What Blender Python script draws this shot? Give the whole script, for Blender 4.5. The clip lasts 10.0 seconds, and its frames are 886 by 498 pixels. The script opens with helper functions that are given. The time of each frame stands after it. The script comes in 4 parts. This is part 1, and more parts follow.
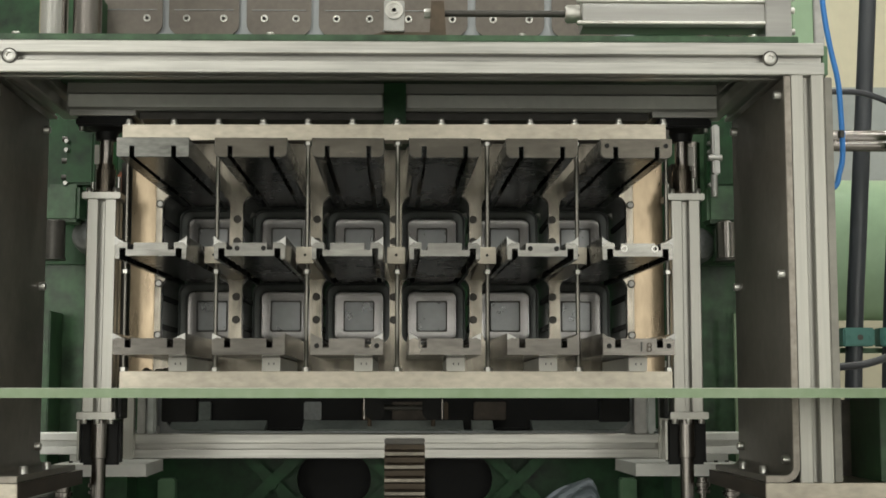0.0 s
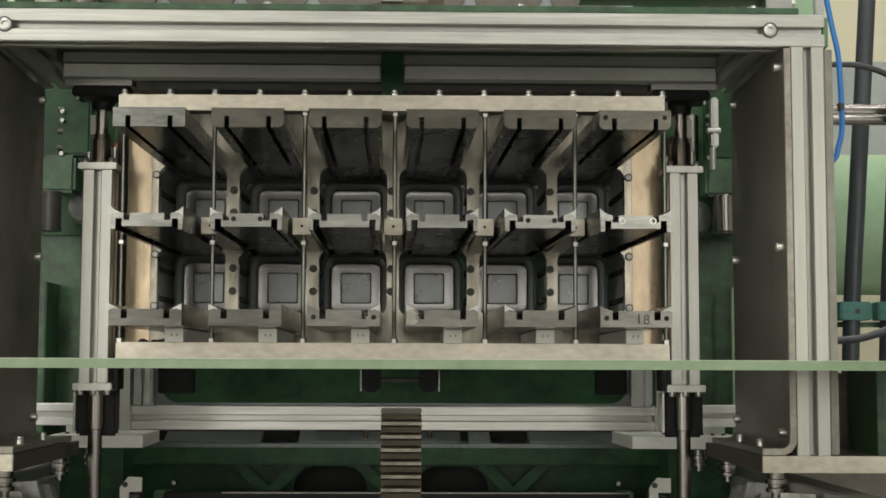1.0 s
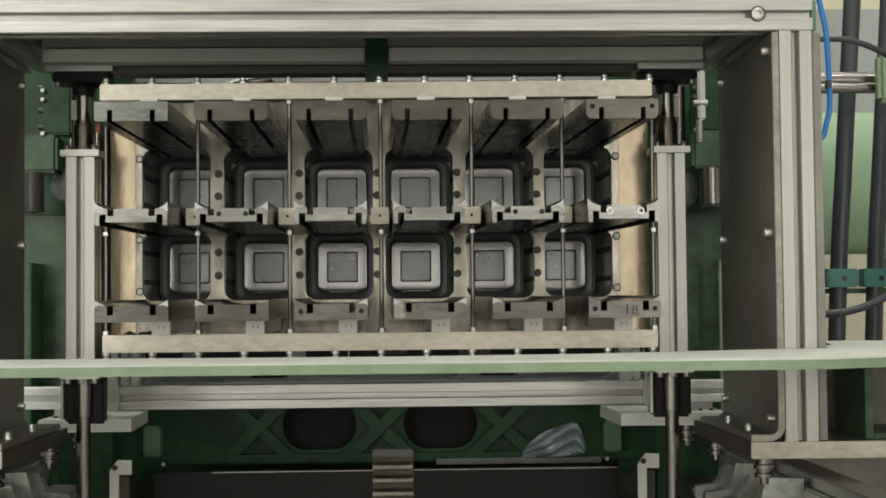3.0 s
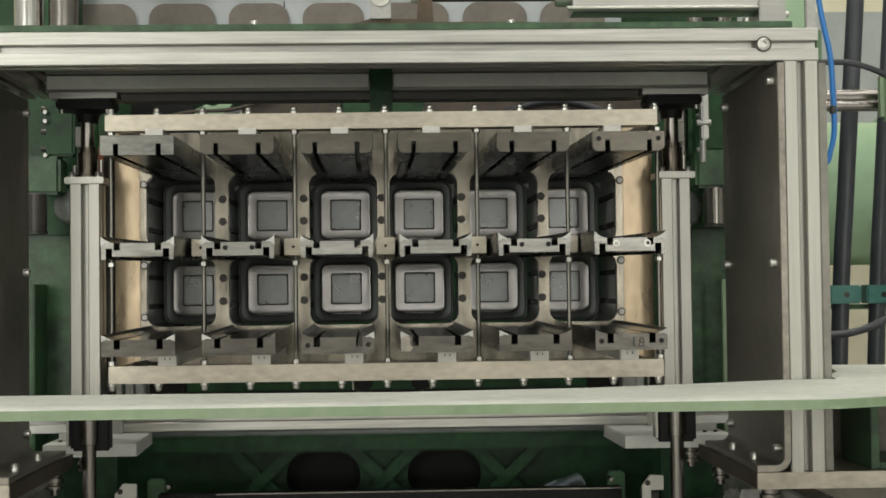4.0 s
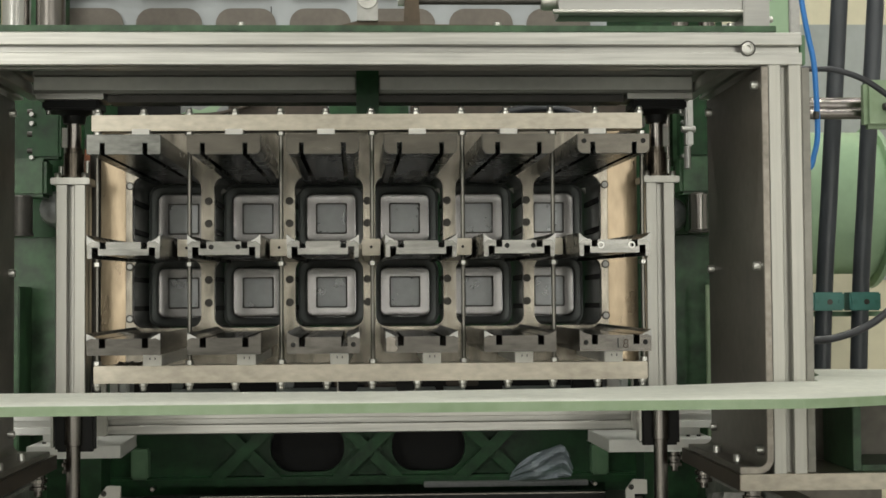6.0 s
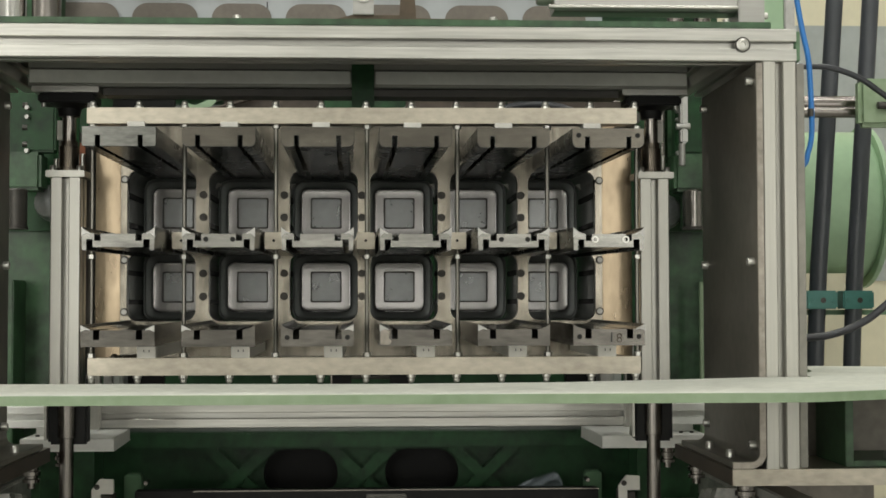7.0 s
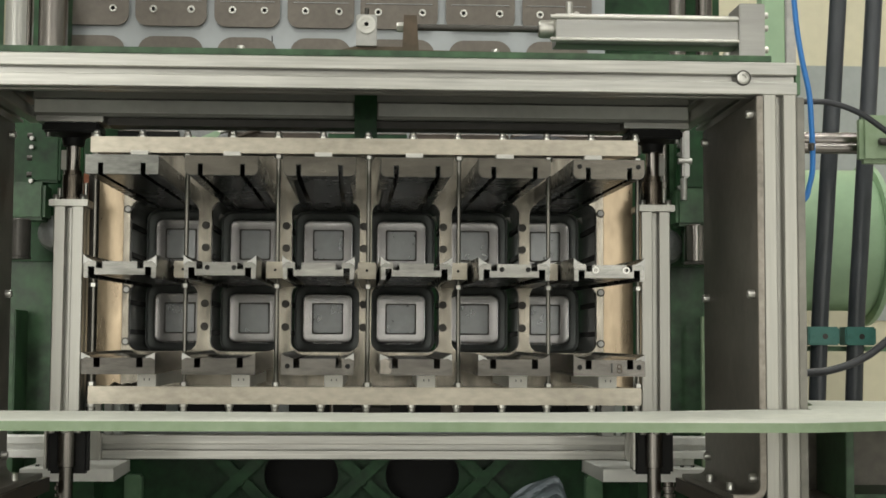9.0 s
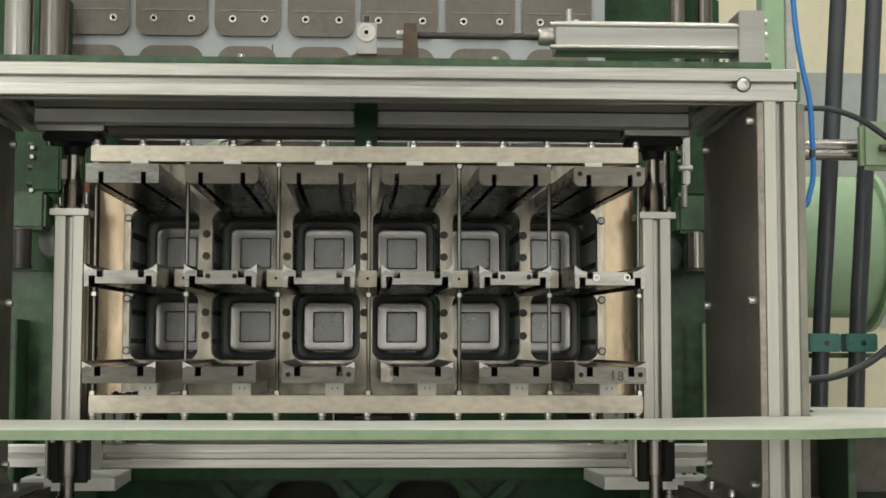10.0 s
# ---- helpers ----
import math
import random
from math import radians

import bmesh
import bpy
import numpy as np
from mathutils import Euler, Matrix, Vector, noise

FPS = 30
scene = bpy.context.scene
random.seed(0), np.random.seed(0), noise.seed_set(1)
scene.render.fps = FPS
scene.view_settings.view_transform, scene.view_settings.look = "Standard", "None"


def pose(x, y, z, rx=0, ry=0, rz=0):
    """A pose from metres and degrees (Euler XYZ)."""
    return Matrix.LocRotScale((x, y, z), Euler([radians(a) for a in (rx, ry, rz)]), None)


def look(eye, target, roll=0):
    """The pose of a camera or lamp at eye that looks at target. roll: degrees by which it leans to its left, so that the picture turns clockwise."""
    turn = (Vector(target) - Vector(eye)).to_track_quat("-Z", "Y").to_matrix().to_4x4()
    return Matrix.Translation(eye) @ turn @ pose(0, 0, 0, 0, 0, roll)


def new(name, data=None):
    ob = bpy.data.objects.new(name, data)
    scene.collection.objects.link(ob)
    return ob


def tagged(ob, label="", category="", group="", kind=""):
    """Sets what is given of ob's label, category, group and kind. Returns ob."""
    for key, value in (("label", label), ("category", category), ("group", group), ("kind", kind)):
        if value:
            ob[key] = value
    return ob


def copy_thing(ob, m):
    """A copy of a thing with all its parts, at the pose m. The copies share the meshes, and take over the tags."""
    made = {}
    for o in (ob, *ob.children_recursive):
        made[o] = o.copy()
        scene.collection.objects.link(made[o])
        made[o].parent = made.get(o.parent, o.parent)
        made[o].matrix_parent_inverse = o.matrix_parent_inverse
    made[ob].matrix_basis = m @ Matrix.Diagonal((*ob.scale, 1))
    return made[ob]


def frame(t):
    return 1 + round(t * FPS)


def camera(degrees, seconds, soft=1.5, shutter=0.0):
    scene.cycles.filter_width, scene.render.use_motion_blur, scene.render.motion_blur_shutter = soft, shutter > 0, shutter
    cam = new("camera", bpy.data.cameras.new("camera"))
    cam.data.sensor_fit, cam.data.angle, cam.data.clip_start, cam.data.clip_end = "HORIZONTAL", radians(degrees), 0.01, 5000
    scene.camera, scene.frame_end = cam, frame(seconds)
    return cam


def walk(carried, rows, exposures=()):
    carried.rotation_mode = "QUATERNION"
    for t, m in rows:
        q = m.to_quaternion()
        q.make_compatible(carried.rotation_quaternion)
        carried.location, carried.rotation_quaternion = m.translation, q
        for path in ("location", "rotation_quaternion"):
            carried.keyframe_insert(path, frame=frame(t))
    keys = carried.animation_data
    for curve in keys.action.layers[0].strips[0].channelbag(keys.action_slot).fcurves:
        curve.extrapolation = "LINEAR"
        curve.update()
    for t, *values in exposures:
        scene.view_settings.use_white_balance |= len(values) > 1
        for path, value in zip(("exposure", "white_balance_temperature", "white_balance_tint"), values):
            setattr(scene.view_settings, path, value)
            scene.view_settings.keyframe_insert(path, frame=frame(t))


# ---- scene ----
cam = camera(34.7, 10.0, soft=1.6, shutter=0.4)
PATH = [
    (0, (0.028, -1.924, 1.01), (0.064, 0.065, 1.215), 0.0),
    (0.5, (0.029, -1.917, 1.009), (0.068, 0.075, 1.189), 0.1),
    (1, (0.028, -1.917, 1.007), (0.068, 0.076, 1.176), 0.2),
    (1.5, (0.029, -1.918, 1.004), (0.064, 0.076, 1.16), 0.1),
    (2, (0.027, -1.92, 1.004), (0.061, 0.073, 1.157), 0.0),
    (2.5, (0.027, -1.916, 1.011), (0.069, 0.08, 1.145), 0.0),
    (2.7, (0.027, -1.911, 1.037), (0.084, 0.085, 1.144), -0.4),
    (3.8, (0.013, -1.913, 1.143), (0.076, 0.085, 1.192), -0.7),
    (4, (0.012, -1.913, 1.141), (0.079, 0.085, 1.199), -0.7),
    (4.5, (0.017, -1.916, 1.138), (0.094, 0.082, 1.204), -0.8),
    (5, (0.014, -1.921, 1.135), (0.095, 0.076, 1.204), -0.7),
    (5.5, (0.011, -1.919, 1.129), (0.095, 0.078, 1.203), -0.6),
    (7, (0.011, -1.922, 1.114), (0.107, 0.074, 1.193), -0.1),
    (7.5, (0.013, -1.922, 1.106), (0.111, 0.074, 1.185), -0.1),
    (8, (0.011, -1.922, 1.1), (0.108, 0.074, 1.185), 0.2),
    (8.5, (0.013, -1.928, 1.1), (0.104, 0.067, 1.209), 0.3),
    (9, (0.016, -1.926, 1.1), (0.105, 0.067, 1.236), 0.3),
    (9.5, (0.015, -1.927, 1.099), (0.1, 0.066, 1.244), 0.2),
    (10, (0.017, -1.925, 1.099), (0.104, 0.067, 1.247), 0.1),
]
walk(cam, [(t, look(eye, target, roll)) for t, eye, target, roll in PATH])

# ---- light ----
world = bpy.data.worlds.new("hall_air")
scene.world = world
world.use_nodes = True
world.node_tree.nodes["Background"].inputs[0].default_value = (0.75, 0.8, 0.78, 1)
world.node_tree.nodes["Background"].inputs[1].default_value = 0.05
scene.view_settings.exposure = 0.4
LAMP_POWER = 21.0
FILL_POWER = 150.0


# ---- materials ----
def material(name, color, rough=0.5, metal=0.0, vary=0.25, grain=60.0, stain=6.0, bump=0.05, stretch=(1, 1, 1),
             spec=0.5, dust=None, coat=0.0):
    """Principled surface with colour variation at two scales, uneven gloss and fine relief."""
    m = bpy.data.materials.new(name)
    m.use_nodes = True
    nt = m.node_tree
    b = nt.nodes["Principled BSDF"]
    b.inputs["Metallic"].default_value = metal
    b.inputs["Specular IOR Level"].default_value = spec
    b.inputs["Coat Weight"].default_value = coat
    tc = nt.nodes.new("ShaderNodeTexCoord")
    info = nt.nodes.new("ShaderNodeObjectInfo")
    mp = nt.nodes.new("ShaderNodeMapping")
    mp.inputs["Scale"].default_value = stretch
    add = nt.nodes.new("ShaderNodeVectorMath")
    add.operation = "ADD"
    nt.links.new(tc.outputs["Object"], mp.inputs["Vector"])
    nt.links.new(mp.outputs[0], add.inputs[0])
    mul = nt.nodes.new("ShaderNodeMath")
    mul.operation = "MULTIPLY"
    mul.inputs[1].default_value = 17.0
    nt.links.new(info.outputs["Random"], mul.inputs[0])
    nt.links.new(mul.outputs[0], add.inputs[1])
    fine = nt.nodes.new("ShaderNodeTexNoise")
    fine.inputs["Scale"].default_value = grain
    fine.inputs["Detail"].default_value = 5
    big = nt.nodes.new("ShaderNodeTexNoise")
    big.inputs["Scale"].default_value = stain
    big.inputs["Detail"].default_value = 4
    big.inputs["Roughness"].default_value = 0.65
    for n in (fine, big):
        nt.links.new(add.outputs[0], n.inputs["Vector"])
    mix = nt.nodes.new("ShaderNodeMath")
    mix.operation = "MULTIPLY_ADD"
    mix.inputs[1].default_value = 0.4
    nt.links.new(fine.outputs["Fac"], mix.inputs[0])
    half = nt.nodes.new("ShaderNodeMath")
    half.operation = "MULTIPLY"
    half.inputs[1].default_value = 0.6
    nt.links.new(big.outputs["Fac"], half.inputs[0])
    nt.links.new(half.outputs[0], mix.inputs[2])
    ramp = nt.nodes.new("ShaderNodeValToRGB")
    lo = [c * (1 - vary) for c in color]
    hi = [min(1, c * (1 + vary)) for c in color]
    if dust:
        hi = [h * 0.6 + d * 0.4 for h, d in zip(hi, dust)]
    ramp.color_ramp.elements[0].position, ramp.color_ramp.elements[1].position = 0.3, 0.72
    ramp.color_ramp.elements[0].color, ramp.color_ramp.elements[1].color = (*lo, 1), (*hi, 1)
    nt.links.new(mix.outputs[0], ramp.inputs[0])
    nt.links.new(ramp.outputs[0], b.inputs["Base Color"])
    rr = nt.nodes.new("ShaderNodeMapRange")
    rr.inputs["To Min"].default_value, rr.inputs["To Max"].default_value = rough * 0.75, min(1, rough * 1.3)
    nt.links.new(mix.outputs[0], rr.inputs["Value"])
    nt.links.new(rr.outputs[0], b.inputs["Roughness"])
    bp = nt.nodes.new("ShaderNodeBump")
    bp.inputs["Strength"].default_value = bump
    bp.inputs["Distance"].default_value = 0.002
    nt.links.new(fine.outputs["Fac"], bp.inputs["Height"])
    nt.links.new(bp.outputs[0], b.inputs["Normal"])
    return m


ALU = material("anodised_aluminium", (0.50, 0.49, 0.455), 0.36, 0.85, 0.12, 60, 6, 0.06, (4, 4, 0.15))
POST = material("anodised_post", (0.44, 0.43, 0.395), 0.36, 0.85, 0.16, 60, 6, 0.06, (4, 4, 0.15))
RAIL_W = material("worn_cross_rail", (0.60, 0.59, 0.56), 0.34, 0.8, 0.36, 60, 12, 0.08, (0.15, 4, 4))
ALU_X = material("anodised_aluminium_drawn", (0.48, 0.472, 0.445), 0.34, 0.85, 0.34, 60, 13, 0.08, (0.15, 4, 4))
STEEL = material("machined_steel", (0.42, 0.415, 0.40), 0.36, 0.85, 0.22, 90, 14, 0.06)
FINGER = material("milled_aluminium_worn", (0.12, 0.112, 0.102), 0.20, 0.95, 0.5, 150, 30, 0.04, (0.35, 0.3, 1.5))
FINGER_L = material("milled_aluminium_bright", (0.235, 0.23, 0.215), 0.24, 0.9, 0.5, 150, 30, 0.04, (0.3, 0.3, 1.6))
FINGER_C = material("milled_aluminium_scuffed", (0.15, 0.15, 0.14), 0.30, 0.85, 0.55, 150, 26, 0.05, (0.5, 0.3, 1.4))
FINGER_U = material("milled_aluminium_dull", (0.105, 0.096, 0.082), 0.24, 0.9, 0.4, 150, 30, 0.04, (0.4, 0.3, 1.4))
# near-black body colour that holds the shade of the finger undersides
FINGER_B = material("darkened_finger_body", (0.040, 0.044, 0.041), 0.26, 0.7, 0.25, 60, 12, 0.008, (1, 0.5, 1))
PLATE = material("ground_plate_warm", (0.41, 0.325, 0.23), 0.28, 1.0, 0.5, 50, 12, 0.14, (1, 1, 0.35))
BAR_M = material("ground_bar", (0.45, 0.41, 0.345), 0.32, 0.85, 0.3, 120, 9, 0.05, (0.6, 1.2, 1.2))
TIEROD = material("tie_rod_steel", (0.21, 0.20, 0.18), 0.34, 1.0, 0.35, 60, 14, 0.03, (1, 1, 0.2))
CHROME = material("chromed_rod", (0.66, 0.65, 0.63), 0.16, 1.0, 0.08, 40, 8, 0.01)
BOLT = material("zinc_bolt", (0.60, 0.59, 0.56), 0.3, 0.9, 0.15, 90, 20, 0.03)
BLACKSTEEL = material("blackened_sheet", (0.155, 0.14, 0.12), 0.42, 0.3, 0.4, 60, 7, 0.04, dust=(0.24, 0.22, 0.19))
BLACK = material("black_plastic_and_shade", (0.009, 0.009, 0.009), 0.5, 0.0, 0.3, 60, 10, 0.03, spec=0.25)
DARKPLATE = material("dark_oiled_steel", (0.07, 0.066, 0.06), 0.4, 0.5, 0.35, 60, 7, 0.06)
WEB = material("oiled_web_steel", (0.275, 0.25, 0.21), 0.24, 0.95, 0.85, 60, 18, 0.16, (1, 1, 0.3))
CHANNEL = material("channel_steel", (0.42, 0.44, 0.42), 0.32, 0.15, 0.3, 60, 14, 0.05)
CHANNEL_D = material("dull_cover_steel", (0.24, 0.23, 0.205), 0.4, 0.6, 0.3, 60, 10, 0.05)
BARREL = material("cylinder_barrel", (0.36, 0.355, 0.34), 0.3, 0.85, 0.15, 60, 9, 0.05, (0.15, 4, 4))
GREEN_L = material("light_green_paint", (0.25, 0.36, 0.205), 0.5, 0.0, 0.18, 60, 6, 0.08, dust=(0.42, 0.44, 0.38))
# dusty paint, its colour also raised for the light from above
GREEN_TOP = material("light_green_paint_dusty_lit", (0.66, 0.68, 0.61), 0.55, 0.0, 0.22, 90, 7, 0.1, dust=(0.80, 0.78, 0.72))
GREEN_M = material("machine_green_paint", (0.10, 0.22, 0.11), 0.42, 0.0, 0.25, 50, 5, 0.08, dust=(0.2, 0.26, 0.18))
GREEN_D = material("cast_green_paint", (0.013, 0.062, 0.021), 0.42, 0.0, 0.7, 45, 9, 0.22, spec=0.35, dust=(0.035, 0.115, 0.04))
GREEN_K = material("mid_green_cast_paint", (0.030, 0.095, 0.038), 0.38, 0.0, 0.75, 40, 10, 0.22, dust=(0.10, 0.16, 0.09))
GREEN_V = material("vessel_green_paint", (0.33, 0.48, 0.31), 0.42, 0.0, 0.12, 40, 4, 0.05)
TRAY = material("anthracite_tray_plastic", (0.30, 0.315, 0.31), 0.46, 0.6, 0.15, 80, 10, 0.03, spec=0.6)
TRAY_IN = material("tray_floor_plastic", (0.245, 0.236, 0.236), 0.17, 0.75, 0.12, 50, 10, 0.006, spec=0.6)
# same tray plastic, with the square's different reflection put into its colour
SQUARE = material("tray_square_sheen", (0.27, 0.275, 0.28), 0.28, 0.75, 0.15, 60, 24, 0.0, spec=0.5)
# aluminium made paler in place of strong light that misses these parts
PALE_ALU = material("aluminium_lit_pale", (0.86, 0.86, 0.83), 0.5, 0.12, 0.1, 70, 9, 0.05)
OILED = material("oiled_black_bush", (0.17, 0.145, 0.12), 0.24, 0.95, 0.35, 60, 16, 0.04)
MATT = material("matt_anodised_rail", (0.36, 0.36, 0.33), 0.5, 0.3, 0.2, 60, 8, 0.06, (0.15, 4, 4))
EDGE = material("cut_sheet_edge", (0.32, 0.29, 0.255), 0.42, 0.7, 0.45, 90, 20, 0.08)
SCALE = material("dark_brown_surface", (0.085, 0.068, 0.055), 0.55, 0.3, 0.4, 60, 12, 0.08)
BROWN = material("browned_steel", (0.10, 0.075, 0.052), 0.45, 0.5, 0.4, 70, 12, 0.08)
DARKROD = material("dull_piston_steel", (0.27, 0.25, 0.235), 0.22, 1.0, 0.3, 60, 12, 0.03, (1, 1, 0.2))
RACK_TIP = material("rubbed_tooth_tip", (0.20, 0.18, 0.15), 0.34, 0.7, 0.5, 80, 50, 0.06)
RACK_M = material("oiled_gear_steel", (0.050, 0.038, 0.026), 0.38, 0.6, 0.5, 60, 25, 0.08)
PALE = material("pale_blue_grey_plate", (0.43, 0.455, 0.475), 0.4, 0.2, 0.08, 50, 4, 0.03)
WEBPLATE = material("dark_tool_plate", (0.17, 0.15, 0.13), 0.5, 0.4, 0.25, 90, 9, 0.08)
TEAL = material("teal_plastic", (0.075, 0.25, 0.22), 0.42, 0.0, 0.18, 60, 10, 0.04)
BLUE = material("blue_air_hose", (0.04, 0.22, 0.62), 0.35, 0.0, 0.1, 60, 8, 0.02)
PIPE = material("grey_plastic_pipe", (0.055, 0.061, 0.074), 0.32, 0.0, 0.3, 60, 9, 0.05, (1, 1, 0.2), dust=(0.11, 0.115, 0.125))
RUBBER = material("black_rubber", (0.030, 0.033, 0.042), 0.36, 0.0, 0.3, 60, 9, 0.06, dust=(0.07, 0.07, 0.075))
PALEWALL = material("pale_wall_paint", (0.76, 0.77, 0.76), 0.7, 0.0, 0.08, 30, 1.5, 0.05)
CREAM = material("cream_wall_paint", (0.70, 0.655, 0.49), 0.7, 0.0, 0.08, 30, 1.5, 0.05)
GREYWALL = material("grey_wall_paint", (0.40, 0.43, 0.42), 0.7, 0.0, 0.14, 30, 2.5, 0.06)
CONCRETE = material("hall_floor", (0.46, 0.45, 0.42), 0.6, 0.0, 0.2, 20, 1.2, 0.1)
CEIL = material("hall_ceiling", (0.62, 0.62, 0.6), 0.8, 0.0, 0.1, 20, 1, 0.05)
WHITE = material("white_tab", (0.80, 0.78, 0.73), 0.5, 0.1, 0.08, 60, 10, 0.02)
INK_K = material("dark_marker", (0.05, 0.05, 0.05), 0.7, 0.0, 0.2, 90, 20, 0.0)
BEDSTEEL = material("worn_bed_steel", (0.46, 0.455, 0.43), 0.36, 0.6, 0.55, 80, 16, 0.1)
DECK = material("oily_teal_grey_casting", (0.17, 0.19, 0.18), 0.30, 0.4, 0.5, 120, 9, 0.12, dust=(0.2, 0.22, 0.2))
CASTGREY = material("speckled_cast_grey", (0.27, 0.28, 0.28), 0.42, 0.5, 0.3, 160, 7, 0.12)
COPPER = material("rust_red_part", (0.28, 0.10, 0.05), 0.6, 0.2, 0.3, 60, 10, 0.08)

GLOW = bpy.data.materials.new("tube_glow")
GLOW.use_nodes = True
GLOW.node_tree.nodes["Principled BSDF"].inputs["Emission Color"].default_value = (1, 0.98, 0.92, 1)
GLOW.node_tree.nodes["Principled BSDF"].inputs["Emission Strength"].default_value = 8.0

FILM = bpy.data.materials.new("clear_film")
FILM.use_nodes = True
_n = FILM.node_tree
_p = _n.nodes["Principled BSDF"]
_p.inputs["Base Color"].default_value = (0.62, 0.68, 0.78, 1)
_p.inputs["Roughness"].default_value = 0.22
_t = _n.nodes.new("ShaderNodeBsdfTransparent")
_m = _n.nodes.new("ShaderNodeMixShader")
_m.inputs[0].default_value = 0.45
_n.links.new(_t.outputs[0], _m.inputs[1])
_n.links.new(_p.outputs[0], _m.inputs[2])
_n.links.new(_m.outputs[0], _n.nodes["Material Output"].inputs[0])


# ---- mesh tools ----
def thing(name, at, label, category, group="", kind=""):
    e = new(name)
    e.empty_display_size = 0.05
    e.location = at
    tagged(e, label, category, group, kind)
    return e


def part(name, bm, mat, parent=None, label="", smooth=False, bevel=0.0):
    """Links a bmesh, given in world metres, as one mesh under its thing."""
    bmesh.ops.remove_doubles(bm, verts=bm.verts, dist=1e-6)
    if bevel:
        sharp = [e for e in bm.edges if len(e.link_faces) == 2 and e.calc_face_angle(0) > 0.6]
        bmesh.ops.bevel(bm, geom=sharp, offset=bevel, segments=2, affect="EDGES", clamp_overlap=True)
    bmesh.ops.recalc_face_normals(bm, faces=bm.faces)
    top = parent
    base = Vector((0, 0, 0))
    while top is not None:
        base += top.location
        top = top.parent
    bmesh.ops.translate(bm, verts=bm.verts, vec=-base)
    if not parent:
        base = Vector((0, 0, 0))
    me = bpy.data.meshes.new(name)
    if smooth:
        for f in bm.faces:
            f.smooth = True
        for e in bm.edges:
            if len(e.link_faces) == 2 and e.calc_face_angle(0) > 0.7:
                e.smooth = False
    bm.to_mesh(me)
    bm.free()
    me.materials.append(mat)
    ob = new(name, me)
    ob.parent = parent
    if label:
        tagged(ob, label)
    return ob


def box(x0, x1, y0, y1, z0, z1, bm=None):
    bm = bm or bmesh.new()
    v = [bm.verts.new((x, y, z)) for x in (x0, x1) for y in (y0, y1) for z in (z0, z1)]
    for f in ((0, 1, 3, 2), (4, 6, 7, 5), (0, 4, 5, 1), (2, 3, 7, 6), (0, 2, 6, 4), (1, 5, 7, 3)):
        bm.faces.new([v[i] for i in f])
    return bm


AX = {"x": (1, 2, 0), "y": (0, 2, 1), "z": (0, 1, 2)}


def spin(axis, center, rings, n=24, bm=None, close=True):
    """A turned body: rings of (distance along axis, radius)."""
    bm = bm or bmesh.new()
    a, b, c = AX[axis]
    loops = []
    for d, r in rings:
        loop = []
        for k in range(n):
            co = list(center)
            co[a] += r * math.cos(2 * math.pi * k / n)
            co[b] += r * math.sin(2 * math.pi * k / n)
            co[c] += d
            loop.append(bm.verts.new(co))
        loops.append(loop)
    for p, q in zip(loops, loops[1:]):
        for k in range(n):
            bm.faces.new((p[k], p[(k + 1) % n], q[(k + 1) % n], q[k]))
    if close:
        bm.faces.new(loops[0])
        bm.faces.new(loops[-1])
    return bm


def rod(axis, center, length, r, n=20, bm=None, chamfer=0.15):
    c = r * chamfer
    return spin(axis, center, [(0, r - c), (c, r), (length - c, r), (length, r - c)], n, bm)


def prism(points, axis, d0, d1, bm=None):
    """Extrudes a flat outline along an axis. The outline gives the other two coordinates."""
    bm = bm or bmesh.new()
    a, b, c = AX[axis]
    ends = []
    for d in (d0, d1):
        loop = []
        for p in points:
            co = [0, 0, 0]
            co[a], co[b], co[c] = p[0], p[1], d
            loop.append(bm.verts.new(co))
        ends.append(loop)
    n = len(points)
    for k in range(n):
        bm.faces.new((ends[0][k], ends[0][(k + 1) % n], ends[1][(k + 1) % n], ends[1][k]))
    bm.faces.new(ends[0])
    bm.faces.new(ends[1])
    return bm


def slot_section(cx, cy, w=0.045, mouth=0.010, lip=0.0045, hollow=0.020, deep=0.014):
    """The outline of a square slotted extrusion."""
    h, m, q = w / 2, mouth / 2, hollow / 2
    c = 0.0015
    side = [(-h + c, -h), (-m - 0.001, -h), (-m, -h + 0.001), (-m, -h + lip), (-q, -h + lip), (-q, -h + lip + 0.003), (-m, -h + deep), (m, -h + deep), (q, -h + lip + 0.003),
            (q, -h + lip), (m, -h + lip), (m, -h + 0.001), (m + 0.001, -h), (h - c, -h)]
    pts = []
    for k in range(4):
        s, co = round(math.sin(math.pi / 2 * k)), round(math.cos(math.pi / 2 * k))
        pts += [(cx + x * co - y * s, cy + x * s + y * co) for x, y in side]
    return pts


def rrect(cx, cz, hx, hz, r, n=6):
    pts = []
    for sx, sz, a0 in ((1, 1, 0), (-1, 1, 90), (-1, -1, 180), (1, -1, 270)):
        for k in range(n + 1):
            a = radians(a0 + 90 * k / n)
            pts.append((cx + sx * (hx - r) + r * math.cos(a), cz + sz * (hz - r) + r * math.sin(a)))
    return pts


def loft(loops, bm=None, cap0=False, cap1=False):
    """Skin through loops of equal length, each a list of (x, y, z)."""
    bm = bm or bmesh.new()
    rows = [[bm.verts.new(p) for p in loop] for loop in loops]
    n = len(rows[0])
    for p, q in zip(rows, rows[1:]):
        for k in range(n):
            bm.faces.new((p[k], p[(k + 1) % n], q[(k + 1) % n], q[k]))
    if cap0:
        bm.faces.new(rows[0])
    if cap1:
        bm.faces.new(rows[-1])
    return bm


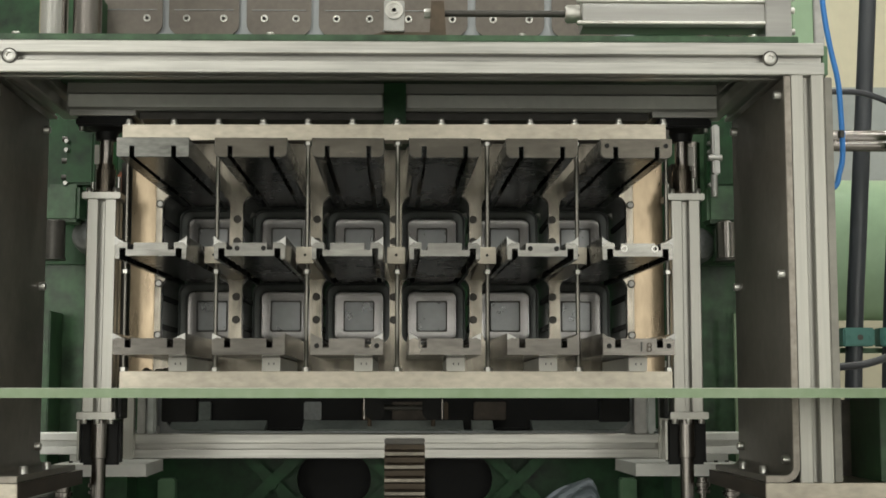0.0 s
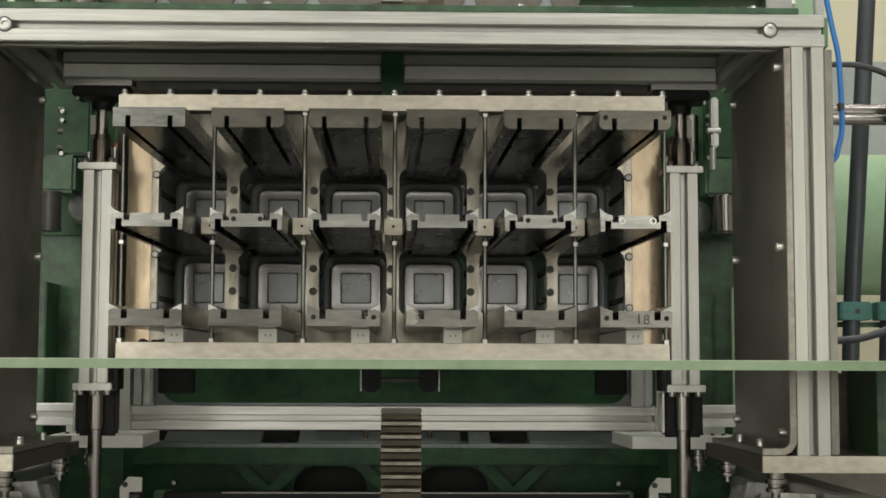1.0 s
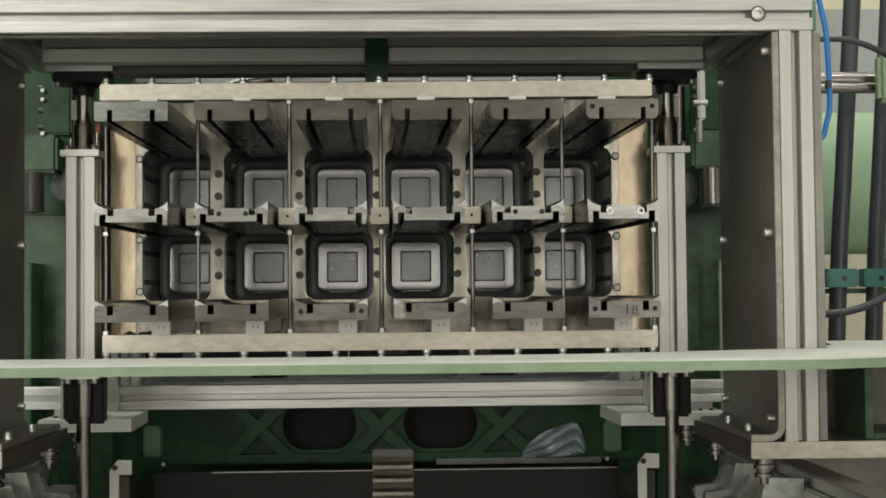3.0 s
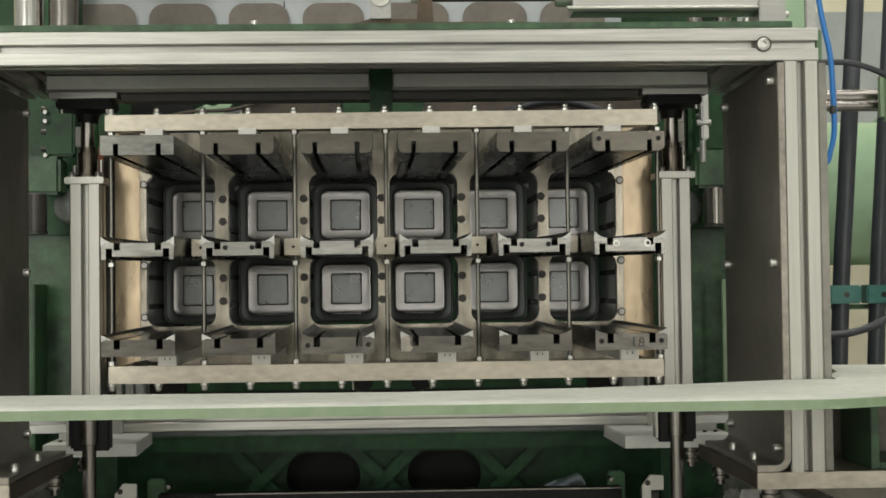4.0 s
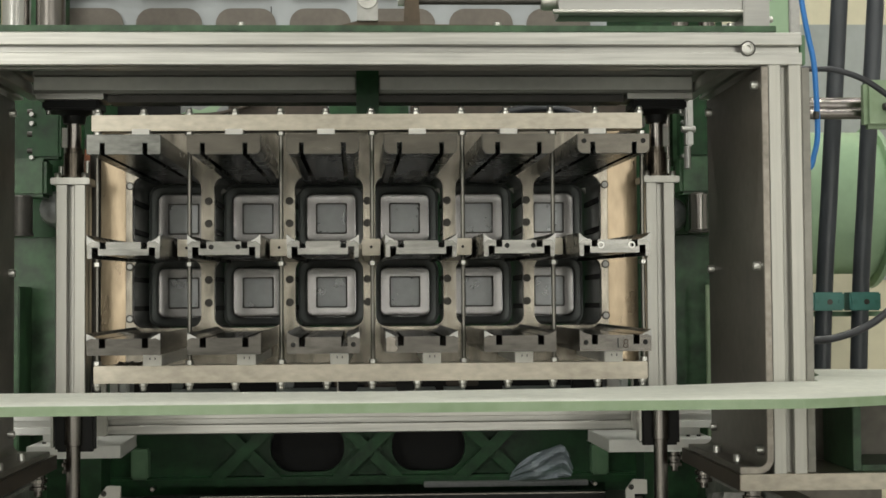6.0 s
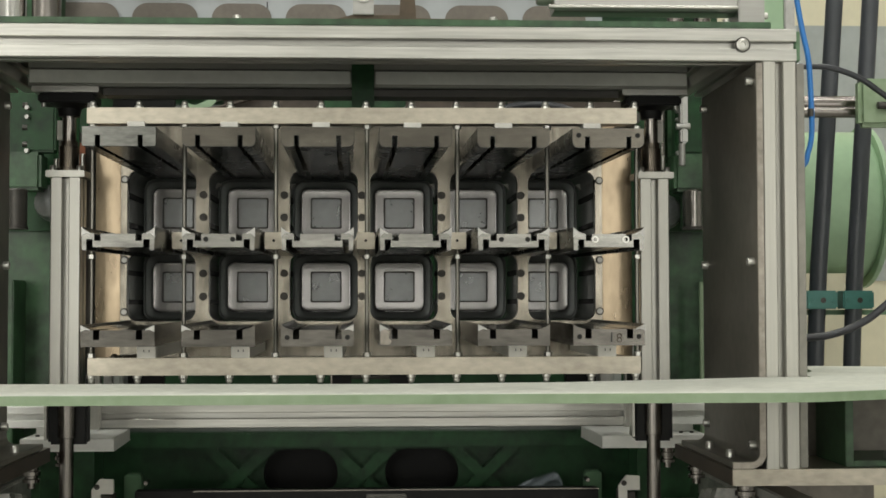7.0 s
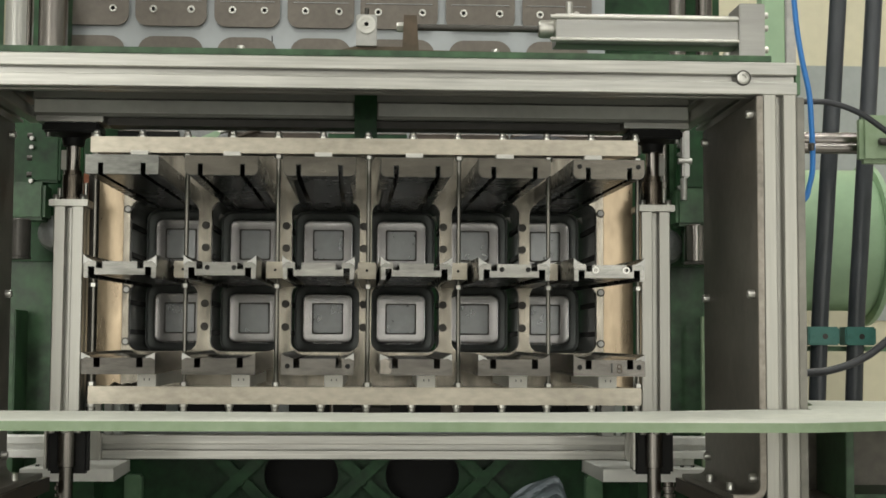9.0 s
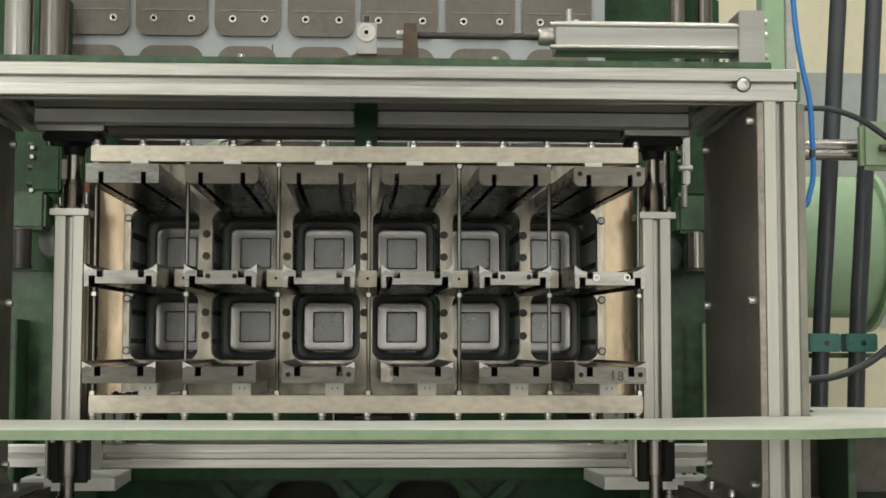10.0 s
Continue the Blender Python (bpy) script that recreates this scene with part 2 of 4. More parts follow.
def ring_plate(bm, x0, x1, z0, z1, hole, y0, y1):
    """A rectangular cell of a plate with one rounded hole through it."""
    cx, cz = sum(p[0] for p in hole) / len(hole), sum(p[1] for p in hole) / len(hole)
    outer = []
    for px, pz in hole:
        dx, dz = px - cx, pz - cz
        s = min((((x1 - cx) if dx > 0 else (x0 - cx)) / dx) if abs(dx) > 1e-9 else 1e9,
                (((z1 - cz) if dz > 0 else (z0 - cz)) / dz) if abs(dz) > 1e-9 else 1e9)
        outer.append((cx + dx * s, cz + dz * s))
    # snap the nearest ray to every corner
    for corner in ((x0, z0), (x0, z1), (x1, z0), (x1, z1)):
        k = min(range(len(outer)), key=lambda i: (outer[i][0] - corner[0]) ** 2 + (outer[i][1] - corner[1]) ** 2)
        outer[k] = corner
    loft([[(x, y0, z) for x, z in outer], [(x, y0, z) for x, z in hole], [(x, y1, z) for x, z in hole], [(x, y1, z) for x, z in outer],
          [(x, y0, z) for x, z in outer]], bm)
    return bm


def socket_bolt(parent, at, axis="y", r=0.0065, h=0.007, sign=-1, mat=None, name="bolt"):
    """A socket head with a hexagonal recess, facing sign along its axis."""
    s = sign
    bm = spin(axis, at, [(0, r), (s * h * 0.85, r), (s * h, r * 0.85), (s * h, r * 0.5)], 16, close=False)
    bm2 = spin(axis, at, [(s * h, r * 0.52), (s * h * 0.4, r * 0.5)], 6, bm, close=False)
    a, b, c = AX[axis]
    vs = []
    for k in range(6):
        co = list(at)
        co[a] += r * 0.5 * math.cos(math.pi * k / 3)
        co[b] += r * 0.5 * math.sin(math.pi * k / 3)
        co[c] += s * h * 0.4
        vs.append(bm2.verts.new(co))
    bm2.faces.new(vs)
    return part(name, bm2, mat or BOLT, parent, smooth=True)


def hex_nut(parent, at, axis="z", r=0.007, h=0.006, mat=None, name="nut"):
    return part(name, spin(axis, at, [(0, r * 0.95), (h * 0.12, r), (h * 0.88, r), (h, r * 0.9)], 6), mat or BOLT, parent)


def tube(points, r, n=12, bm=None):
    """A hose along a smooth line through the points."""
    bm = bm or bmesh.new()
    P = [Vector(p) for p in points]
    P = [P[0] * 2 - P[1]] + P + [P[-1] * 2 - P[-2]]
    line = []
    for i in range(1, len(P) - 2):
        for k in range(8):
            u = k / 8
            a, b, c, d = P[i - 1], P[i], P[i + 1], P[i + 2]
            line.append(0.5 * (2 * b + (c - a) * u + (2 * a - 5 * b + 4 * c - d) * u * u + (3 * b - a - 3 * c + d) * u ** 3))
    line.append(P[-2])
    loops = []
    side = Vector((0.13, 0.9, 0.41)).normalized()
    for i, p in enumerate(line):
        t = (line[min(i + 1, len(line) - 1)] - line[max(i - 1, 0)]).normalized()
        s = (side - t * side.dot(t)).normalized()
        u = t.cross(s)
        loops.append([tuple(p + r * (math.cos(2 * math.pi * k / n) * s + math.sin(2 * math.pi * k / n) * u)) for k in range(n)])
    return loft(loops, bm, True, True)


def write_text(parent, body, size, at, mat, name="writing"):
    c = bpy.data.curves.new(name, "FONT")
    c.body, c.size, c.extrude, c.align_x, c.align_y = body, size, 0.0002, "CENTER", "CENTER"
    tmp = bpy.data.objects.new(name, c)
    scene.collection.objects.link(tmp)
    me = bpy.data.meshes.new_from_object(tmp.evaluated_get(bpy.context.evaluated_depsgraph_get()))
    bpy.data.objects.remove(tmp)
    me.materials.clear()
    me.materials.append(mat)
    ob = new(name, me)
    ob.parent = parent
    top, base = parent, Vector((0, 0, 0))
    while top is not None:
        base += top.location
        top = top.parent
    ob.location = Vector(at) - base
    ob.rotation_euler = (radians(90), 0, 0)
    return ob


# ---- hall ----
# unseen windows added to light the magazine; the second is central fill for trays
FILL_WINDOWS = [(-5.95, -2.5, 0.75, 3.35, 0.80), (-1.05, 0.95, 1.22, 1.6, 0.07), (1.75, 2.75, 0.75, 3.35, 0.22), (4.3, 6.4, 0.75, 3.35, 0.32)]


def hall():
    f = part("floor", box(-6, 7, -9.5, 3.2, -0.1, 0), CONCRETE)
    tagged(f, "grey worn concrete factory hall floor", "floor", kind="structure")
    c = part("ceiling", box(-6.15, 7.15, -9.65, 3.35, 4.6, 4.7), CEIL)
    tagged(c, "pale painted factory hall ceiling", "ceiling", kind="structure")
    for nm, b in (("wall_north", (-6, 7, 3.2, 3.35)), ("wall_west", (-6.15, -6, -9.65, 3.35)), ("wall_east", (7, 7.15, -9.65, 3.35))):
        w = part(nm, box(*b, 0, 4.6), CREAM if nm == "wall_north" else PALEWALL)
        tagged(w, "cream painted hall wall with grey band" if nm == "wall_north" else "plain pale painted hall wall", "wall", kind="structure")
        if nm == "wall_north":
            part("painted_band", box(-6, 7, 3.194, 3.2, 1.2, 2.14), GREYWALL, w, "grey painted band on the wall")
    bm = bmesh.new()
    edges = [-6.0] + [e for w in FILL_WINDOWS for e in w[:2]] + [7.0]
    for a, b in zip(edges[::2], edges[1::2]):
        box(a, b, -9.65, -9.5, 0, 4.6, bm)
    for a, b, p, q, _ in FILL_WINDOWS:
        box(a, b, -9.65, -9.5, 0, p, bm)
        box(a, b, -9.65, -9.5, q, 4.6, bm)
    tagged(part("wall_south", bm, PALEWALL), "pale painted hall wall with four added window openings", "wall", kind="structure")
    for n, (x, e, p, q, share) in enumerate(FILL_WINDOWS):
        w = thing("window_%d" % (n + 1), (x, -9.6, p), "unseen white framed window added for front light", "window", kind="structure")
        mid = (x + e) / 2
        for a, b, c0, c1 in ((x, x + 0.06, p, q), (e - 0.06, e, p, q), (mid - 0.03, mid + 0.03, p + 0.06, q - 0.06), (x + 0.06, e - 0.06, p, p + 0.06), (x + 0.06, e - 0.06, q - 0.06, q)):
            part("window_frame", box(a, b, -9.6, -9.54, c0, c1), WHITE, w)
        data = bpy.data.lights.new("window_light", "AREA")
        data.shape, data.size, data.size_y, data.energy, data.color = "RECTANGLE", e - x - 0.12, q - p - 0.12, FILL_POWER * share, (1.0, 0.99, 0.90)
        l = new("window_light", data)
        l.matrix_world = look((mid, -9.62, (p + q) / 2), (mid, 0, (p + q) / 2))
    for y in (-6.5, -3.4, -0.6, 1.8):
        for x in (-1.7, 1.3):
            lamp = thing("ceiling_light", (x, y, 4.6), "white fluorescent tube fitting under the hall ceiling", "ceiling light", "hall lights")
            part("housing", box(x - 0.75, x + 0.75, y - 0.11, y + 0.11, 4.53, 4.6), WHITE, lamp, bevel=0.006)
            for dy in (-0.05, 0.05):
                part("tube", rod("x", (x - 0.7, y + dy, 4.505), 1.4, 0.016), GLOW, lamp, "glowing fluorescent tube", smooth=True)
            data = bpy.data.lights.new("tube_light", "AREA")
            data.shape, data.size, data.size_y, data.energy, data.color = "RECTANGLE", 1.4, 0.16, LAMP_POWER, (1.0, 1.0, 0.93)
            l = new("tube_light", data)
            l.location = (x, y, 4.48)


hall()


# ---- stacking frame ----
def rail(axis, a, b, d0, d1, parent, name, mat=None, w=0.045):
    return part(name, prism(slot_section(a, b, w), axis, d0, d1), mat or ALU, parent)


def stacking_frame():
    fr = thing("stacking_machine", (0, 0, 0.873), "silver slotted aluminium stacking machine with blackened steel side sheets", "machine")
    top = rail("x", -0.0275, 1.4628, -0.62, 0.578, fr, "top_rail", ALU_X, 0.0445)
    for x in (0.5045, -0.519):
        part("fastener_washer", spin("y", (x, -0.05, 1.4628), [(0, 0.0105), (-0.002, 0.0105), (-0.002, 0.0075), (0, 0.0075)], 24, close=False), DARKPLATE, top)
        socket_bolt(top, (x, -0.047, 1.4628), r=0.0085, h=0.006)
    rail("x", 0.2425, 1.4655, -0.508, 0.49, fr, "back_rail", MATT)
    part("back_rail_cover", box(-0.506, -0.026, 0.2165, 0.2195, 1.4485, 1.4680), PALE_ALU, fr, "light aluminium cover strip", bevel=0.0008)
    part("back_rail_cover", box(0.012, 0.488, 0.2165, 0.2195, 1.4485, 1.4680), PALE_ALU, fr, "light aluminium cover strip", bevel=0.0008)
    part("back_rail_foot", box(-0.398, 0.384, 0.225, 0.27, 1.431, 1.442), DARKPLATE, fr, "dark strip under the back rail", bevel=0.001)
    for s in (-1, 1):
        k = -0.024 if s < 0 else 0.0
        rail("y", s * 0.5135 + k, 1.467, -0.004, 0.30, fr, "side_rail", ALU)
        rail("z", s * 0.554 + k, -0.0275, 0.8955, 1.4403, fr, "front_post", POST, 0.046)
        rail("z", s * 0.554 + k, 0.2775, 0.8955, 1.4435, fr, "back_post", ALU)
        # bent side sheet with its foot turned inwards
        i, o, f = s * 0.5225 + k, s * 0.5305 + k, s * (0.486 if s > 0 else 0.468) + k
        r = 0.012
        pts = [(o, 1.438), (i, 1.438)]
        for q in range(7):
            a = radians(90 * q / 6)
            pts.append((i - s * (r * (1 - math.cos(a))), 0.9045 + r * (1 - math.sin(a))))
        pts += [(f, 0.9045), (f, 0.8965)]
        for q in range(7):
            a = radians(90 * q / 6)
            pts.append((o - s * (r + 0.008) * (1 - math.sin(a)), 0.8965 + (r + 0.008) * (1 - math.cos(a))))
        side = part("side_sheet", prism(pts, "y", -0.051, 0.268), BLACKSTEEL, fr, "blackened bent steel sheet with scuffs", bevel=0.0008)
        part("cut_edge", prism(pts, "y", -0.0522, -0.0512), EDGE, side, "bare cut edge of the sheet")
        part("outer_sheet", box(*sorted((s * 0.5775 + k, s * 0.5885 + k)), -0.048, 0.30, 0.8965, 1.438), CHANNEL_D, fr, "plain steel cover sheet", bevel=0.001)
        for y, z in ((-0.028, 1.417), (-0.028, 1.172), (-0.028, 0.925), (0.238, 1.416), (0.238, 1.1745), (0.238, 0.933)):
            socket_bolt(side, (i, y, z), "x", 0.006, 0.009, -s)
        for y in (0.02, 0.14):
            socket_bolt(side, (s * (0.500 if s > 0 else 0.479) + k, y, 0.9045), "z", 0.006, 0.010, 1)
        xi = 0.486 if s > 0 else -0.492
        x0, x1 = sorted((xi, s * 0.84 + k))
        part("base_plate", box(x0, x1, -0.05, 0.31, 0.873, 0.895), BAR_M, fr, "thick ground steel base plate", bevel=0.001)
        part("plate_side", box(*sorted((xi, xi - s * 0.0012)), -0.049, 0.31, 0.8735, 0.8945), SCALE, fr, "dark brown side of the base plate")
        part("end_cap", box(*sorted((s * 0.579 + k, s * 0.586 + k)), -0.04, 0.0, 1.443, 1.4835), GREEN_M, fr, "green painted end plate", bevel=0.001)
        for y in (-0.02, 0.27, 0.49):
            c = (s * 0.510, y, 0.846)
            sp = part("level_bolt", spin("z", c, [(-0.009, 0.006), (0, 0.006), (0, 0.013), (0.005, 0.013), (0.006, 0.010), (0.010, 0.010), (0.011, 0.014), (0.017, 0.014),
                                         (0.018, 0.011), (0.0265, 0.011)], 20), DARKROD, fr, "levelling bolt with stacked washers", smooth=True)
    part("side_cover", box(0.5887, 0.83, 0.11, 0.118, 0.8955, 1.0035), BLACKSTEEL, fr, "dark cover sheet behind the guard plate")
    part("centre_strap", box(-0.024, 0.010, 0.212, 0.2162, 1.399, 1.488), GREEN_D, fr, "dark green painted strap", bevel=0.001)
    part("strap_foot", box(-0.075, 0.05, 0.300, 0.34, 1.404, 1.412), GREEN_D, fr, "dark green strap foot", bevel=0.001)
    part("strap_web", box(-0.024, 0.010, 0.2164, 0.32, 1.399, 1.4035), GREEN_D, fr)
    return fr


stacking_frame()


def lower_rail():
    rl = thing("cross_rail", (0, 0.6, 0.9), "worn slotted aluminium cross rail on two aluminium slabs", "machine rail")
    rail("x", 0.6065, 0.921, -0.478, 0.466, rl, "rail", RAIL_W, 0.043)
    for s in (-1, 1):
        x0, x1 = (-0.410, -0.418) if s < 0 else (0.384, 0.378)
        part("slab", prism([(x0, 0.40), (s * 0.56, 0.40), (s * 0.56, 0.60), (x1, 0.60)], "z", 0.879, 0.8992), PALE_ALU, rl, "machined aluminium slab", bevel=0.0012)
        part("slab_post", box(*sorted((s * 0.46, s * 0.55)), 0.50, 0.58, 0.45, 0.8788), GREEN_D, rl)
        u0, u1 = (0.407, 0.4275) if s > 0 else (-0.4575, -0.4435)
        part("upright", box(*((-0.482, -0.4645) if s < 0 else (0.452, 0.468)), 0.566, 0.584, 0.8995, 1.07), ALU, rl, bevel=0.001)
        part("upright", box(u0, u1, 0.560, 0.584, 0.943, 1.07), STEEL, rl, bevel=0.002)
        part("upright", box(u1 + 0.001, u1 + 0.0175, 0.564, 0.584, 0.943, 1.07), CHANNEL, rl, bevel=0.004)
        part("upright_foot", box(u0, u1 + 0.0175, 0.5845, 0.605, 0.9427, 0.956), STEEL, rl)
        rail("x", 0.470, 0.9305, *sorted((s * 0.47, s * 0.62)), rl, "end_rail", PALE_ALU, 0.036)
        part("end_rail_pad", box(*sorted((s * 0.48, s * 0.55)), 0.4702, 0.485, 0.8994, 0.9122), PALE_ALU, rl)
        for q in range(5):
            part("rivet", rod("z", (s * (0.47 + 0.018 * q), 0.445, 0.8992), 0.003, 0.0035, 10), DARKPLATE, rl)
    hole = rrect(-0.006, 1.025, 0.414, 0.0785, 0.03)
    part("apron", ring_plate(bmesh.new(), -0.462, 0.45, 0.9427, 1.125, hole, 0.615, 0.623), CASTGREY, rl, "grey sheet apron with a rounded cut-out")
    part("drive_bracket", box(-0.063, 0.072, 0.60, 0.6148, 1.006, 1.016), BLACK, rl, "black drive bracket", bevel=0.002)
    part("bracket_hanger", box(-0.02, 0.03, 0.60, 0.6148, 1.0162, 1.12), BLACK, rl)
    for x in (-0.047, 0.054):
        lobe = [(x - 0.016, 1.0058), (x - 0.016, 0.980)] + [(x - 0.016 * math.cos(radians(a)), 0.980 - 0.013 * math.sin(radians(a))) for a in range(20, 180, 20)] + [(x + 0.016, 0.980), (x + 0.016, 1.0058)]
        part("drive_lobe", prism(lobe, "y", 0.585, 0.6148), BLACK, rl, "black rounded bracket lobe", bevel=0.001)
        part("lobe_cheek", box(*sorted((x + math.copysign(0.0165, x), x + math.copysign(0.0195, x))), 0.585, 0.6148, 0.968, 1.0058), DARKROD, rl)
    for x0, x1 in ((-0.421, -0.359), (0.350, 0.404)):
        part("stop_block", box(x0, x1, 0.59, 0.6148, 0.963, 1.12), BLACK, rl, "black stop block", bevel=0.002)
    part("drive_shaft", rod("x", (-0.0308, 0.60, 0.988), 0.0686, 0.005), DARKPLATE, rl, smooth=True)
    return rl


lower_rail()


def guide_column(s):
    x = 0.4375 if s > 0 else -0.4515
    g = thing("guide_column", (x, 0.24, 0.9), "slotted aluminium lifting column on a chromed guide rod", "guide column", "lifting columns")
    rail("z", x, 0.2425, 0.985, 1.306, g, "column")
    cap = part("top_flange", box(x - 0.029, x + 0.029, 0.214, 0.272, 1.3065, 1.3165), ALU, g, bevel=0.001)
    low = part("bottom_flange", box(x - 0.029, x + 0.029, 0.214, 0.272, 0.974, 0.9845), ALU, g, bevel=0.001)
    for dx in (-0.02, 0.02):
        socket_bolt(cap, (x + dx, 0.224, 1.3165), "z", 0.005, 0.008, 1)
        socket_bolt(low, (x + dx, 0.224, 0.974), "z", 0.005, 0.007, -1)
    socket_bolt(low, (x, 0.224, 0.974), "z", 0.005, 0.007, -1)
    part("guide_rod", rod("z", (x, 0.243, 1.3165), 0.110, 0.0104), DARKROD, g, "polished upper guide rod", smooth=True)
    part("bush", spin("z", (x, 0.243, 1.3167), [(0, 0.0205), (0.004, 0.0205), (0.005, 0.0155), (0.038, 0.0155), (0.039, 0.013), (0.046, 0.013)], 28), OILED, g, "dark steel guide bush")
    part("stud", rod("z", (x - 0.021, 0.25, 1.3167), 0.020, 0.0035, 10), BOLT, g, smooth=True)
    part("stud", rod("z", (x + 0.019, 0.25, 1.3167), 0.028, 0.0035, 10), BOLT, g, smooth=True)
    q = x - 0.0185 if s < 0 else x + 0.0185
    part("switch_tab", box(q - 0.0042, q + 0.0042, 0.262, 0.266, 1.367, 1.397), WHITE, g, "small pale switch tab", bevel=0.0006)
    part("switch_rod", rod("z", (q, 0.264, 1.3167), 0.0502, 0.0016, 8), BOLT, g, smooth=True)
    part("top_mount", box(x - 0.042, x + 0.042, 0.215, 0.275, 1.4185, 1.4333), BLACK, g, "black upper mount", bevel=0.003)
    part("mount_neck", spin("z", (x, 0.243, 1.4000), [(0, 0.016), (0.012, 0.018), (0.0185, 0.03)], 24), BLACK, g, smooth=True)
    part("mount_plate", box(x - 0.05, x + 0.05, 0.21, 0.28, 1.4335, 1.4426), ALU_X, g, "aluminium mount plate", bevel=0.001)
    for dx in (-0.034, 0.034):
        part("mount_screw", rod("z", (x + dx, 0.222, 1.4118), 0.0065, 0.0035, 10), BOLT, g, smooth=True)
    part("lower_rod", spin("z", (x, 0.243, 0.50), [(0, 0.0106), (0.415, 0.0106), (0.416, 0.0133), (0.473, 0.0133)], 28), DARKROD, g, "dull lower piston rod", smooth=True)
    part("bearing_block", box(x - 0.029, x + 0.031, 0.246, 0.2665, 0.905, 0.9725), BLACK, g, "black bearing block", bevel=0.004)
    part("block_side", box(x - 0.033, x - 0.0295, 0.238, 0.2665, 0.912, 0.972), ALU, g, "light aluminium side strip", bevel=0.001)
    part("side_flange", box(*sorted((x - s * 0.030, x - s * 0.036)), 0.225, 0.27, 0.975, 1.02), BLACK, g, bevel=0.001)
    return g


for s in (-1, 1):
    guide_column(s)

PITCH = 0.126
COLS = [-0.3155, -0.1885, -0.0625, 0.0635, 0.190, 0.3135]
ROWS = [1.2595, 1.1355]


def lean(y):
    """The fingers' axis runs slightly off square: its sideways and upward shift at depth y."""
    return -0.0163 * (y + 0.10), 0.0172 * (y + 0.10)



def finger(kind, cx):
    """The end outline of a stacking finger: two deep slots on the stack side."""
    h = 0.0465
    w, d = 0.004, 0.012

    def slots(z, dirn, xs):
        out = []
        for x in xs:
            out += [(cx + x - w, z), (cx + x - w, z + dirn * d), (cx + x + w, z + dirn * d), (cx + x + w, z)]
        return out

    if kind == "upper":
        zt, zb, r = 1.3425, 1.3178, (0.0075 if cx > -0.3 else 0.002)
        w, d = 0.0034, 0.0145
        arc = [(r * (1 - math.cos(radians(a))), r * (1 - math.sin(radians(a)))) for a in range(0, 91, 15)]
        pts = [(cx - h, zt)] + [(cx - h + p, zb + q) for p, q in arc]
        pts += slots(zb, 1, (-0.027, 0.027))
        pts += [(cx + h - p, zb + q) for p, q in reversed(arc)] + [(cx + h, zt)]
    elif kind == "middle":
        zt, zb = 1.2055, 1.1885
        horn = [(h, zt + 0.009), (h - 0.004, zt + 0.005), (h - 0.010, zt + 0.0015), (h - 0.017, zt)]
        pts = [(cx - h + 0.001, zb - 0.004), (cx - h, zt + 0.009)] + [(cx - a, b) for a, b in horn[1:]]
        pts += slots(zt, -1 * 0.75, (-0.026, 0.026))
        pts += [(cx + a, b) for a, b in reversed(horn)]
        pts += [(cx + h - 0.001, zb - 0.004)]
        pts += [(cx + h - 0.0065, zb - 0.004), (cx + h - 0.0065, zb + 0.010), (cx + h - 0.0145, zb + 0.010), (cx + h - 0.0145, zb)]
        pts += [(cx - h + 0.0145, zb), (cx - h + 0.0145, zb + 0.010), (cx - h + 0.0065, zb + 0.010), (cx - h + 0.0065, zb - 0.004)]
    else:
        zt, zb = 1.0825, 1.0615
        horn = [(h, zt + 0.007), (h - 0.005, zt + 0.003), (h - 0.012, zt + 0.0008), (h - 0.018, zt)]
        pts = [(cx - h, zb), (cx - h, zt + 0.007)] + [(cx - a, b) for a, b in horn[1:]]
        pts += slots(zt, -1, (-0.027, 0.027))
        pts += [(cx + a, b) for a, b in reversed(horn)] + [(cx + h, zb)]
    return pts


